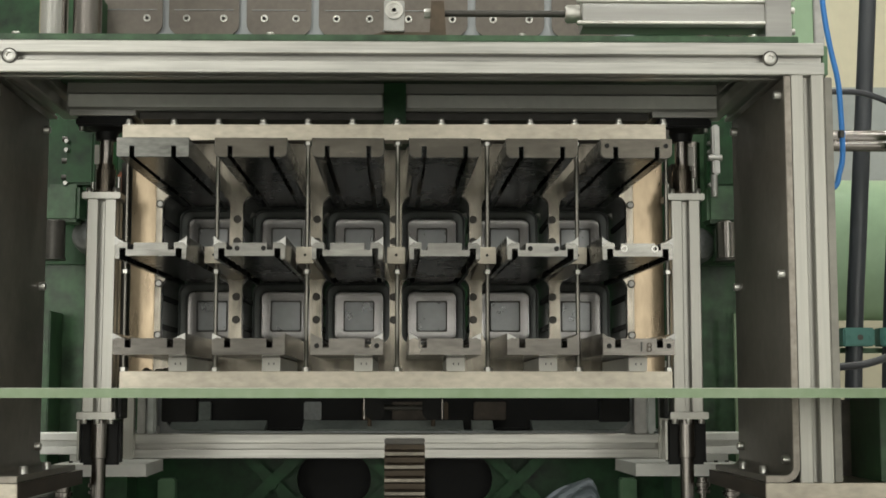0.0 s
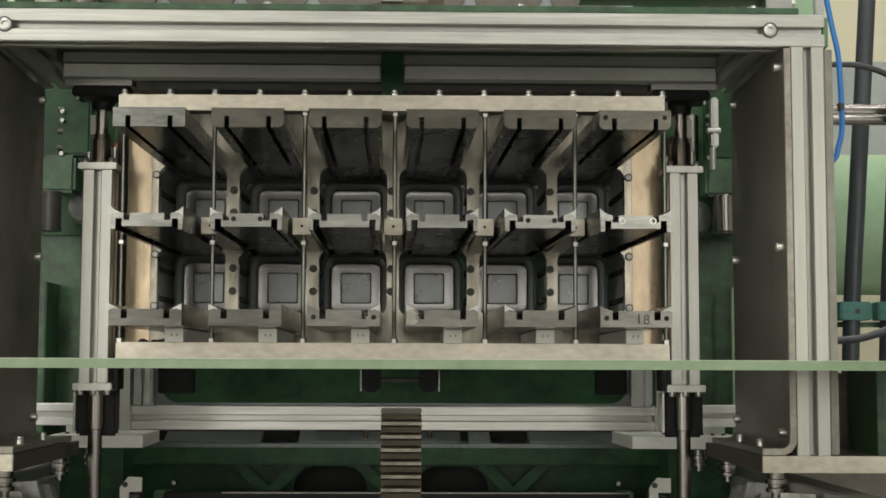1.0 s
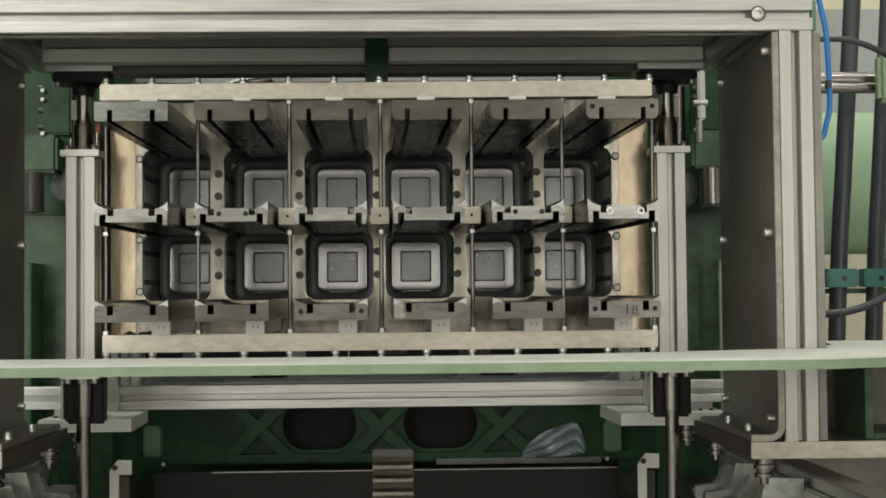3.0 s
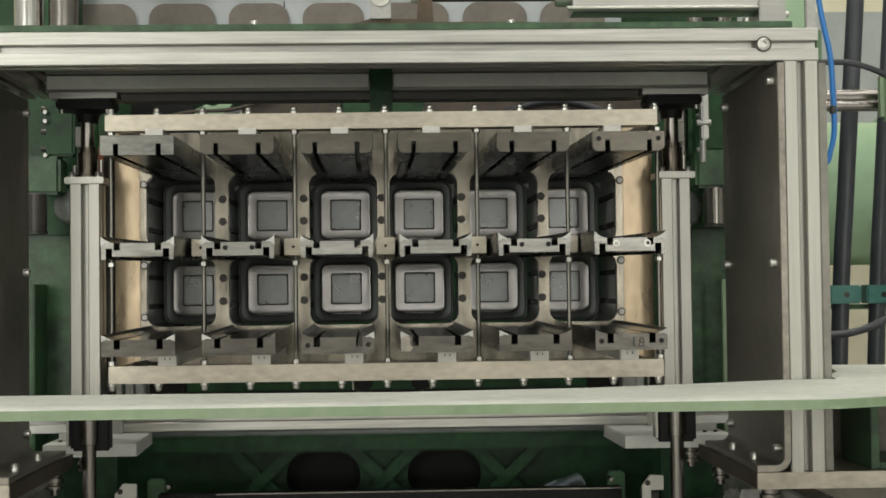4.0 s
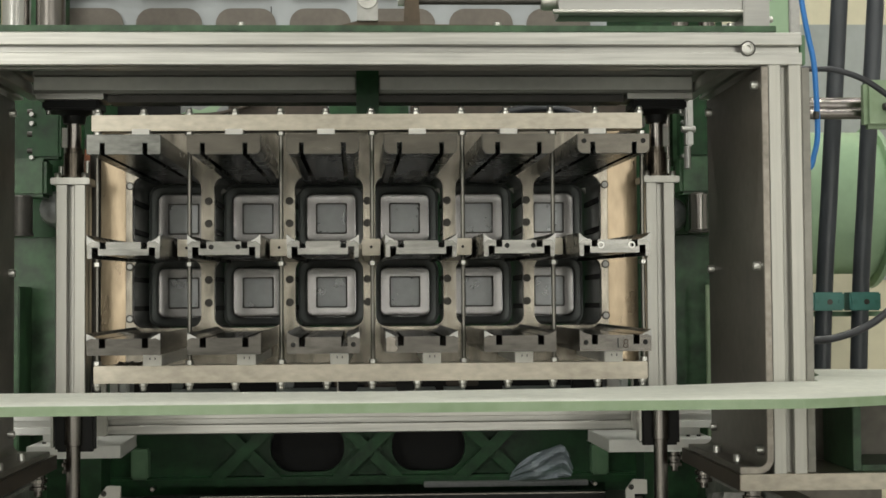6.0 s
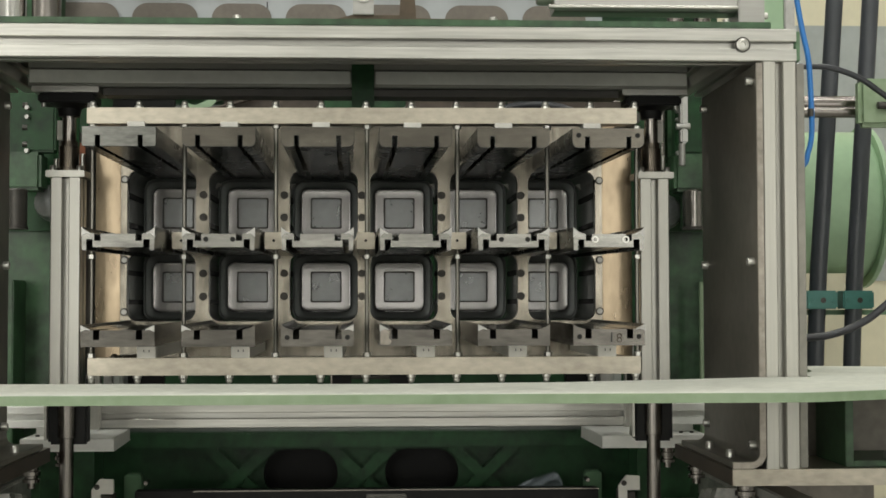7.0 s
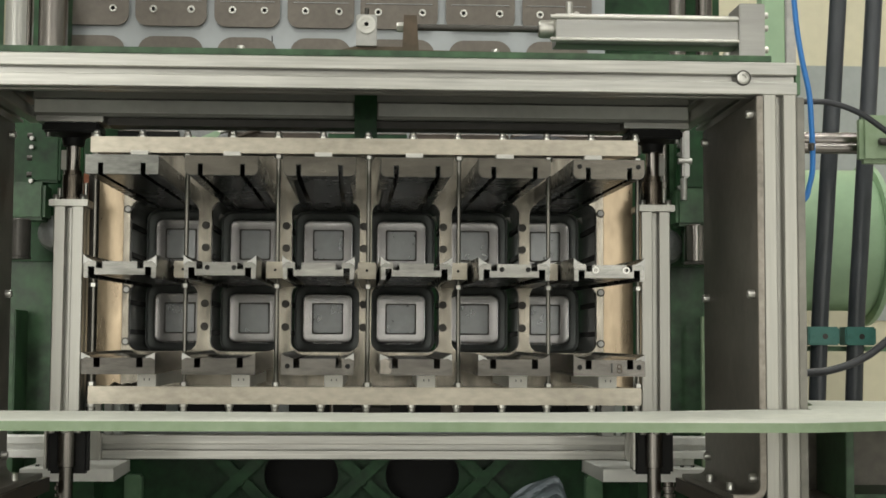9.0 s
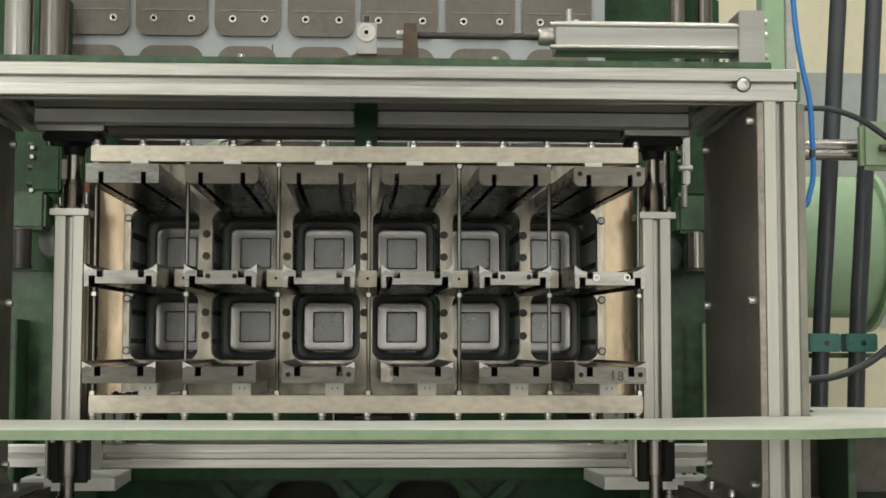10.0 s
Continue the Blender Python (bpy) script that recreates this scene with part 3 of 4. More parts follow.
def magazine():
    m = thing("stacking_magazine", (0, 0.3, 1.018), "ground metal stacking magazine with long milled fingers", "stacking magazine")
    # front plate with twelve rounded openings
    bm = bmesh.new()
    dx, dz = lean(0.31)
    xs = [-0.3785 + dx + PITCH * k for k in range(7)]
    zs = [1.0725 + dz, 1.1985 + dz, 1.3245 + dz]
    for j in range(2):
        for k in range(6):
            hole = rrect(COLS[k] + dx, ROWS[1 - j] + dz + 0.0032 * j, 0.0535, 0.0535 + 0.0032 * j, 0.018)
            ring_plate(bm, xs[k], xs[k + 1], zs[j], zs[j + 1], hole, 0.31, 0.33)
    box(xs[0], xs[6], 0.31, 0.33, zs[2], 1.413, bm)
    box(xs[0], xs[6], 0.31, 0.33, 1.03, zs[0], bm)
    face = part("face_plate", bm, WEB, m, "dull oiled face plate with twelve openings")
    for x0, x1 in ((-0.424, xs[0] - 0.0004), (xs[6] + 0.0004, 0.418)):
        part("edge_plate", box(x0, x1, 0.309, 0.33, 1.03, 1.413), PLATE, m, "warm shining ground edge plate", bevel=0.0008)
    # channel plates behind the openings
    bm = bmesh.new()
    cx, cz = lean(0.44)
    for j in range(2):
        for k in range(6):
            hole = rrect(COLS[k] + cx, ROWS[1 - j] + cz, 0.0612, 0.0612, 0.020)
            ring_plate(bm, xs[k] if k else -0.405, xs[k + 1] if k < 5 else 0.40, zs[j], zs[j + 1], hole, 0.3305, 0.575)
    part("channel_block", bm, CHANNEL, m, "dark guide channels behind the face plate")
    for k in range(6):
        for j in range(2):
            zc = ROWS[1 - j] + cz
            for sx in (-1, 1):
                for d in (-0.025, 0.022):
                    x = COLS[k] + cx + sx * 0.0611
                    part("guide_bar", box(*sorted((x, x - sx * 0.0045)), 0.335, 0.504, zc + d - 0.004, zc + d + 0.004), BLACK, m)
    ex, ez = lean(0.5)
    for k in range(1, 6):
        for sx in (-1, 1):
            px, pz = COLS[k] + ex + sx * 0.0535, ROWS[0] + ez + 0.0505
            part("corner_clip", prism([(px, pz), (px + sx * 0.005, pz + 0.001), (px + sx * 0.0062, pz - 0.010), (px + sx * 0.0025, pz - 0.005), (px - sx * 0.003, pz - 0.001)], "y", 0.489, 0.505), WHITE, m, "small pale corner clip")
    for x in (-0.379, -0.257, -0.131, -0.0095, 0.116, 0.2415, 0.3665):
        for z in (1.311, 1.277, 1.185, 1.145, 1.104) if abs(x) > 0.3 else (1.287, 1.252, 1.164, 1.128):
            if abs(x) > 0.3 and z in (1.277, 1.145):
                continue
            sc = part("plate_screw", spin("y", (x, 0.3098 if abs(x) < 0.3 else 0.3088, z), [(0, 0.0062), (-0.0012, 0.0062), (-0.0012, 0.0046), (0.0, 0.0046)], 18, close=False), DARKPLATE, face)
            part("screw_head", spin("y", (x, 0.3097 if abs(x) < 0.3 else 0.3087, z), [(0, 0.0044), (-0.0022, 0.0044), (-0.0025, 0.0040), (-0.0025, 0.0022), (-0.0008, 0.0020)], 14), STEEL if abs(x) > 0.3 else DARKPLATE, face)
    for nm, z0, z1, xa, xb in (("top_bar", 1.3665, 1.3885, -0.3835, 0.3765), ("bottom_bar", 1.0185, 1.0425, -0.380, 0.380)):
        up = nm == "top_bar"
        bm = box(xa, xb, 0.034, 0.066, z0, z1)
        for v in bm.verts:
            v.co.z -= 0.0028 * (0.3765 - v.co.x) / 0.76 if up else 0.0
        b = part(nm, bm, BAR_M, m, "ground steel cross bar", bevel=0.0008)
        for k in range(13):
            x = -0.378 + 0.0628 * k
            z = 1.3885 - 0.0028 * (0.3765 - x) / 0.76 if up else 1.0185
            s = 1 if up else -1
            bm = spin("z", (x, 0.05, z), [(0, 0.0060), (s * 0.0042, 0.0060), (s * 0.0048, 0.0055), (s * 0.0049, 0.0040), (s * 0.0064, 0.0046), (s * 0.0090, 0.0045), (s * 0.0108, 0.0034), (s * 0.0116, 0.0016)], 12)
            part("cap_screw", bm, BOLT, b)
    # side cheeks between bars and face plate
    for s in (-1, 1):
        x0, x1 = sorted((s * 0.4265, s * 0.434))
        part("side_cheek", box(x0, x1, 0.275, 0.3298, 1.03, 1.372), DARKPLATE, m, "dark steel side cheek", bevel=0.001)
        part("corner_block", box(*sorted((s * 0.3835, s * 0.375)), 0.05, 0.3098, 1.371, 1.384), DARKPLATE, m)
        part("corner_block", box(*sorted((s * 0.3835, s * 0.375)), 0.05, 0.3098, 1.0215, 1.038), DARKPLATE, m)
    for k in range(7):
        x = -0.378 + PITCH * k
        t = part("tie_rod", rod("z", (x, 0.05, 1.0425), 0.3225, 0.0030, 14), TIEROD, m, "slim steel tie rod", smooth=True)
        for z in (1.0425, 1.1782, 1.3592):
            hex_nut(t, (x, 0.05, z), "z", 0.0058, 0.006)
        if 0 < k < 6:
            b = part("spacer_block", box(x - 0.0140, x + 0.0110, 0.03, 0.3085, 1.1912, 1.2142), BAR_M, m, "ground spacer block", bevel=0.0008)
            part("block_hole", spin("y", (x - 0.0015, 0.0296, 1.2028), [(0, 0.002), (0.0003, 0.002)], 12), BLACK, b)
    for k, cx in enumerate(COLS):
        for kind in ("upper", "middle", "lower"):
            y0 = -0.10
            bm = prism(finger(kind, cx), "y", y0, 0.47)
            for v in bm.verts:
                sx, sz = lean(v.co.y)
                v.co.x += sx
                v.co.z += sz if kind != "lower" else sz * 0.3
            # upper and middle bodies are darkened for shade, their ends stay lighter
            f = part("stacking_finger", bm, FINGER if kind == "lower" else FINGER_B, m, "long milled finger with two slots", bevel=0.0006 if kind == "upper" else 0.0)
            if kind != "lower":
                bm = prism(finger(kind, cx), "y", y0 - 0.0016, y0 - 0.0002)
                part("end_face", bm, FINGER_L if kind == "middle" else FINGER_U if k else FINGER_C, f, "milled finger end in the lighter metal")
            zz = {"upper": 1.3335, "middle": 1.1985, "lower": 1.073}[kind]
            if (kind == "lower" and k in (2, 5)) or (kind == "middle" and k in (4, 1)) or (kind == "upper" and k == 5):
                for dx in (-0.0385, 0.0385) if kind != "middle" else (-0.016, 0.018):
                    part("screw_hole", spin("y", (cx + dx, y0 - (0.0004 if kind == "lower" else 0.0021), zz), [(0, 0.0032), (0.0003, 0.0032)], 14), BLACK, f)
            if kind == "middle" and k == 5:
                for dx in (-0.018, 0.022):
                    part("screw_ring", spin("y", (cx + dx, y0 - 0.0026, zz), [(0, 0.0045), (0, 0.0028), (0.0008, 0.0028), (0.0008, 0.0045), (0, 0.0045)], 16, close=False), BOLT, f)
        # corners rubbed bright by the trays
        for kind, z0, hgt, out in (("middle", 1.2055, 0.0088, -0.004), ("lower", 1.0825, 0.0068, 0.001)):
            for sx in (-1, 1):
                if kind == "lower" and (k * 2 + sx) % 3 == 0:
                    continue
                x = cx + sx * 0.0463
                dz = 0.004 if kind == "middle" else 0.002
                part("rubbed_corner", prism([(x, z0 + hgt), (x - sx * 0.0045, z0 + 0.0046), (x - sx * 0.011, z0 + 0.0012), (x - sx * 0.0115, z0 - 0.0002), (x - sx * 0.006, z0 + 0.0008), (x - sx * 0.0025, z0 - dz * 0.4), (x, z0 - dz)],
                                            "y", -0.1022, -0.0999), STEEL, m, "bright rubbed finger corner")
        # mounting tabs above and below
        x = cx + 0.017
        part("finger_tab", box(cx - 0.0125, cx + 0.0115, 0.030, 0.30, 1.3560, 1.3663), WHITE, m, "pale fixing tab", bevel=0.0006)
        part("tab_foot", box(cx - 0.010, cx + 0.009, 0.10, 0.3085, 1.3427, 1.3558), DARKPLATE, m, "dark foot under the tab")
        tb = part("finger_tab", box(x - 0.0125, x + 0.0125, 0.02, 0.30, 1.0427, 1.0612), WHITE, m, "pale fixing tab with stamped marks", bevel=0.0006)
        for dx in (-0.003, 0.004):
            part("stamped_mark", box(x + dx - 0.0006, x + dx + 0.0006, 0.0194, 0.0202, 1.051, 1.054), INK_K, tb)
    write_text(m, "1", 0.018, (0.3165, -0.1005, 1.0715), INK_K, "finger_number")
    write_text(m, "8", 0.017, (0.3265, -0.1005, 1.0705), SCALE, "finger_number")
    # grease and dirt lying on the lower bar
    rnd = random.Random(9)
    bm = bmesh.new()
    for q in range(16):
        gx, gy, gr = -0.352 + rnd.uniform(0, 0.045), rnd.uniform(0.042, 0.060), rnd.uniform(0.0025, 0.0065)
        spin("z", (gx, gy, 1.0424), [(0, gr), (gr * 0.4, gr * 0.85), (gr * 0.8, gr * 0.45), (gr * 0.9, gr * 0.1)], 8, bm)
    part("grease_lump", bm, RACK_TIP, m, "brown grease and plastic dirt", smooth=True)
    # patch of scraped metal on one finger
    part("scrape_patch", prism([(0.018, 1.0635), (0.030, 1.0632), (0.033, 1.068), (0.029, 1.072), (0.030, 1.080), (0.024, 1.083), (0.0205, 1.088), (0.0178, 1.089)], "y", -0.1010, -0.1002), EDGE, m, "bright scraped patch")
    return m


magazine()


# ---- trays ----
def tray_mesh():
    """A square shallow tray, its open side to -y, centred on the origin."""
    bm = bmesh.new()
    prof = [(0.0568, 0.0185, -0.0040), (0.0578, 0.0190, -0.0026), (0.0578, 0.0190, -0.0008), (0.0566, 0.0186, 0.0), (0.0556, 0.0182, 0.0003), (0.0550, 0.0179, 0.0016), (0.0540, 0.0176, 0.0025),
            (0.0520, 0.0166, 0.0031), (0.0450, 0.0135, 0.0046), (0.0441, 0.0131, 0.0052), (0.0434, 0.0127, 0.0060), (0.0428, 0.0125, 0.0064)]
    loops = [[(x, y, z) for x, z in rrect(0, 0, h, h, r)] for h, r, y in prof]
    loft(loops, bm)
    return bm, prof[-1]


def floor_mesh():
    bm = bmesh.new()
    prof = [(0.0434, 0.0127, 0.0066), (0.0427, 0.0124, 0.0067), (0.0422, 0.0121, 0.00705), (0.0413, 0.0117, 0.00735), (0.0398, 0.0110, 0.00757), (0.0375, 0.0100, 0.00772), (0.0345, 0.0088, 0.00783), (0.0310, 0.007, 0.0079), (0.0262, 0.003, 0.0079)]
    loft([[(x, y, z) for x, z in rrect(0, 0, h, h, r)] for h, r, y in prof], bm)
    for k in range(9):
        x = -0.022 + 0.0055 * k
        spin("y", (x, 0.0060, -0.0424), [(0, 0.0012), (0.003, 0.0012)], 8, bm)
    return bm


def trays():
    first = None
    for j, zc in enumerate(ROWS):
        for k, cx in enumerate(COLS):
            for layer in range(3):
                y = 0.521 + 0.008 * layer
                at = (cx + lean(y + 0.02)[0], y, zc + lean(y + 0.02)[1] + (0.002 if j == 0 else -0.001))
                if first is None:
                    first = thing("plastic_tray", at, "square anthracite plastic tray stacked upright between milled fingers", "tray", "stacked trays")
                    bm, _ = tray_mesh()
                    bmesh.ops.translate(bm, verts=bm.verts, vec=at)
                    part("rim_and_wall", bm, TRAY, first, smooth=True)
                    bm = floor_mesh()
                    bmesh.ops.translate(bm, verts=bm.verts, vec=at)
                    part("tray_floor", bm, TRAY_IN, first, "lighter satin tray floor", smooth=True)
                    bm = bmesh.new()
                    loft([[(x, y, z) for x, z in rrect(0, 0, h, h, 0.003)] for h, y in ((0.0268, 0.0082), (0.0265, 0.0074), (0.0245, 0.0074), (0.0242, 0.0081))], bm)
                    bmesh.ops.translate(bm, verts=bm.verts, vec=at)
                    # dark material gives the groove its shade; the plastic itself is lighter
                    part("embossed_square", bm, DARKPLATE, first, "embossed square line with its shade in the colour", smooth=True)
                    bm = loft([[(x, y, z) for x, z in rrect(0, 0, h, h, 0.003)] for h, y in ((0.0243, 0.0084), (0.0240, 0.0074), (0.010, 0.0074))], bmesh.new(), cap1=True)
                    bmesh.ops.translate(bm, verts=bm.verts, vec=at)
                    part("floor_square", bm, SQUARE, first, "square of the tray floor, toned for its different sheen")
                else:
                    copy_thing(first, pose(*at))


trays()


# ---- in front ----
def guard_plate():
    g = thing("guard_plate", (0.2, -0.15, 0.895), "light green painted steel guard plate with dusty worn top", "guard plate")
    outline = [(-1.0, -0.375), (-0.42, -0.385), (0.47, -0.388), (0.50, -0.382), (0.64, -0.32), (0.95, -0.28), (0.95, 0.22), (0.745, 0.262), (0.690, 0.275), (0.672, 0.262),
               (0.662, 0.20), (0.64, 0.10), (0.60, 0.02), (0.592, -0.053), (0.515, -0.058), (0.40, -0.105), (0.25, -0.155), (0.02, -0.180), (-0.32, -0.155), (-1.0, -0.13)]
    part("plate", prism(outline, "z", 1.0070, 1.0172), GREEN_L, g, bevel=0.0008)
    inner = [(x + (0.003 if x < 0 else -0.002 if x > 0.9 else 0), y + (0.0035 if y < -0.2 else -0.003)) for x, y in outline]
    part("worn_top", prism(inner, "z", 1.0173, 1.0178), GREEN_TOP, g, "dusty scratched top face, lightened for the light from above")
    # right web and foot use a darker green for the shadow under the plate
    part("web", box(0.645, 0.656, -0.03, 0.10, 0.8955, 1.0068), GREEN_K, g, bevel=0.001)
    ft = part("foot", box(0.6562, 0.76, -0.03, 0.10, 0.8955, 0.9035), GREEN_K, g, bevel=0.001)
    socket_bolt(ft, (0.715, 0.0, 0.9035), "z", 0.007, 0.010, 1)
    part("web", box(-0.99, -0.978, -0.28, -0.15, 0.0, 1.0068), GREEN_L, g)
    return g


guard_plate()


def gear_rack():
    r = thing("gear_rack", (0.019, -0.9050, 0), "oily brown steel gear rack standing upright on its post", "gear rack")
    p, zt = 0.0092, 0.9795
    bar = part("toothed_bar", box(0.0050, 0.0335, -0.9135, -0.9030, 0.35, zt - 0.004), RACK_M, r, "oily brown bar between the teeth", bevel=0.0005)
    part("bar_head", box(0.0050, 0.0335, -0.9180, -0.9030, zt - 0.0038, zt), DARKPLATE, r, bevel=0.0006)
    z = zt - 0.0075
    while z > 0.72:
        part("tooth", prism([(-0.9134, z), (-0.9134, z - 0.0058), (-0.9206, z - 0.0040), (-0.9206, z - 0.0018)], "x", 0.0052, 0.0333), RACK_M, bar)
        part("tooth_tip", box(0.0052, 0.0333, -0.9212, -0.9207, z - 0.0040, z - 0.0018), RACK_TIP, bar)
        z -= p
    part("post", box(-0.01, 0.048, -0.9029, -0.8550, 0.02, 0.80), DARKPLATE, r, bevel=0.002)
    part("foot", box(-0.06, 0.10, -0.9650, -0.8050, 0.0, 0.0199), DARKPLATE, r, bevel=0.002)


gear_rack()


# ---- on top of the frame ----
def top_deck():
    d = thing("deck_plate", (0, 0.05, 1.49), "green painted deck plate on the frame's top rail", "deck plate")
    pl = part("plate", box(-0.62, 0.545, -0.046, 0.295, 1.4858, 1.4948), GREEN_K, d, "scuffed green deck plate", bevel=0.001)
    for x in (-0.174, 0.171, -0.52, 0.49):
        part("washer", spin("z", (x, -0.02, 1.4948), [(0, 0.008), (0.0015, 0.008)], 18), BOLT, pl)
        socket_bolt(pl, (x, -0.02, 1.4963), "z", 0.0055, 0.007, 1)
    return d


top_deck()


def air_cylinder():
    drop = 0.0046
    c = thing("air_cylinder", (0.38, 0, 1.5 - drop), "long silver pneumatic cylinder with its rod drawn out", "pneumatic cylinder")
    sec = rrect(-0.002, 1.5334, 0.0225, 0.0215, 0.006, 4)
    bm = bmesh.new()
    ends = [[bm.verts.new((x, y, z)) for y, z in sec] for x in (0.254, 0.505)]
    for k in range(len(sec)):
        bm.faces.new((ends[0][k], ends[0][(k + 1) % len(sec)], ends[1][(k + 1) % len(sec)], ends[1][k]))
    bm.faces.new(ends[0])
    bm.faces.new(ends[1])
    part("barrel", bm, BARREL, c, "drawn aluminium barrel", smooth=True)
    for z in (1.5179, 1.5489):
        part("tie_bar", rod("x", (0.246, -0.0245, z), 0.262, 0.0032, 10), ALU, c, smooth=True)
    part("nose", spin("x", (0.232, -0.002, 1.5364), [(0, 0.010), (0.003, 0.0125), (0.020, 0.0125), (0.0215, 0.0155), (0.0222, 0.0155)], 24), ALU, c, smooth=True)
    part("piston_rod", rod("x", (0.060, -0.002, 1.5364), 0.173, 0.0048, 16), DARKPLATE, c, "dark greased piston rod", smooth=True)
    hd = part("end_block", box(0.5052, 0.541, -0.03, 0.03, 1.4949, 1.5704), BARREL, c, "square end block", bevel=0.0015)
    for z in (1.5104, 1.5404, 1.5584):
        part("hose_nipple", rod("x", (0.541, -0.01, z), 0.009, 0.0045, 12), BOLT, hd, smooth=True)
    part("port_fitting", rod("z", (0.275, -0.002, 1.5550), 0.02, 0.005, 12), BOLT, c, smooth=True)
    br = thing("rod_bracket", (0.05, 0, 1.5 - drop), "browned steel bracket with a small roller block", "bracket")
    part("foot", prism([(-0.055, 1.4951), (0.207, 1.4951), (0.207, 1.4994), (0.066, 1.5004), (0.063, 1.5484), (0.047, 1.5484), (0.045, 1.5044), (-0.02, 1.5044)], "y", -0.02, 0.02), BROWN, br, bevel=0.0008)
    bl = part("roller_block", box(-0.0185, 0.0095, -0.028, 0.02, 1.5046, 1.5474), STEEL, br, bevel=0.001)
    part("roller", spin("y", (-0.0045, -0.0285, 1.5329), [(0, 0.0125), (-0.004, 0.0125), (-0.004, 0.009), (-0.002, 0.009), (-0.002, 0.006), (-0.004, 0.006), (-0.004, 0.003), (0.0, 0.003)], 24), BOLT, bl, "roller bearing", smooth=True)
    part("grease_nipple", rod("z", (-0.0045, -0.005, 1.5474), 0.014, 0.003, 10), DARKPLATE, bl, smooth=True)
    hex_nut(br, (0.0605, -0.002, 1.5364), "x", 0.007, -0.024)
    return c


air_cylinder()


# ---- behind: tool plates, mould carriage and machine body ----
def tool_wall():
    w = thing("tool_holder", (0, 0.92, 1.45), "pale grey tool holder with dark rounded tool plates", "tool holder")
    part("back_plate", box(-0.72, 0.47, 0.905, 0.93, 1.62, 2.35), PALE, w, "pale blue-grey carrier plate", bevel=0.002)
    for k, (x0, x1) in enumerate(((-0.66, -0.49), (-0.475, -0.335), (-0.318, -0.189), (-0.172, -0.040), (-0.026, 0.128), (0.146, 0.284), (0.301, 0.44))):
        cx, hx = (x0 + x1) / 2, (x1 - x0) / 2
        up = part("tool_plate", prism(rrect(cx, 1.96, hx, 0.224, 0.022), "y", 0.893, 0.9048), WEBPLATE, w, "dark tool plate with rounded corners", bevel=0.001)
        for x in (x0 + 0.035, x1 - 0.03):
            part("ring_screw", spin("y", (x, 0.8928, 1.769), [(0, 0.0075), (-0.002, 0.0075), (-0.002, 0.004), (0.0, 0.004), (0, 0.001)], 16), BOLT, up)
        lo = part("tool_plate", prism(rrect(cx, 1.66, hx - 0.006, 0.053, 0.03), "y", 0.893, 0.9048), WEBPLATE, w, "dark tool plate with rounded corners", bevel=0.001)
        part("plate_joint", box(x0 + 0.01, x1 - 0.01, 0.8915, 0.893, 1.786, 1.7868), PALE, up)
    part("slot", box(-0.205, -0.203, 0.9035, 0.9052, 1.69, 1.72), BLACK, w)
    part("leg", box(-0.72, -0.62, 0.93, 1.0, 0.0, 2.35), GREEN_D, w)
    part("leg", box(0.40, 0.46, 0.93, 1.0, 0.0, 2.35), GREEN_D, w)
    return w


tool_wall()


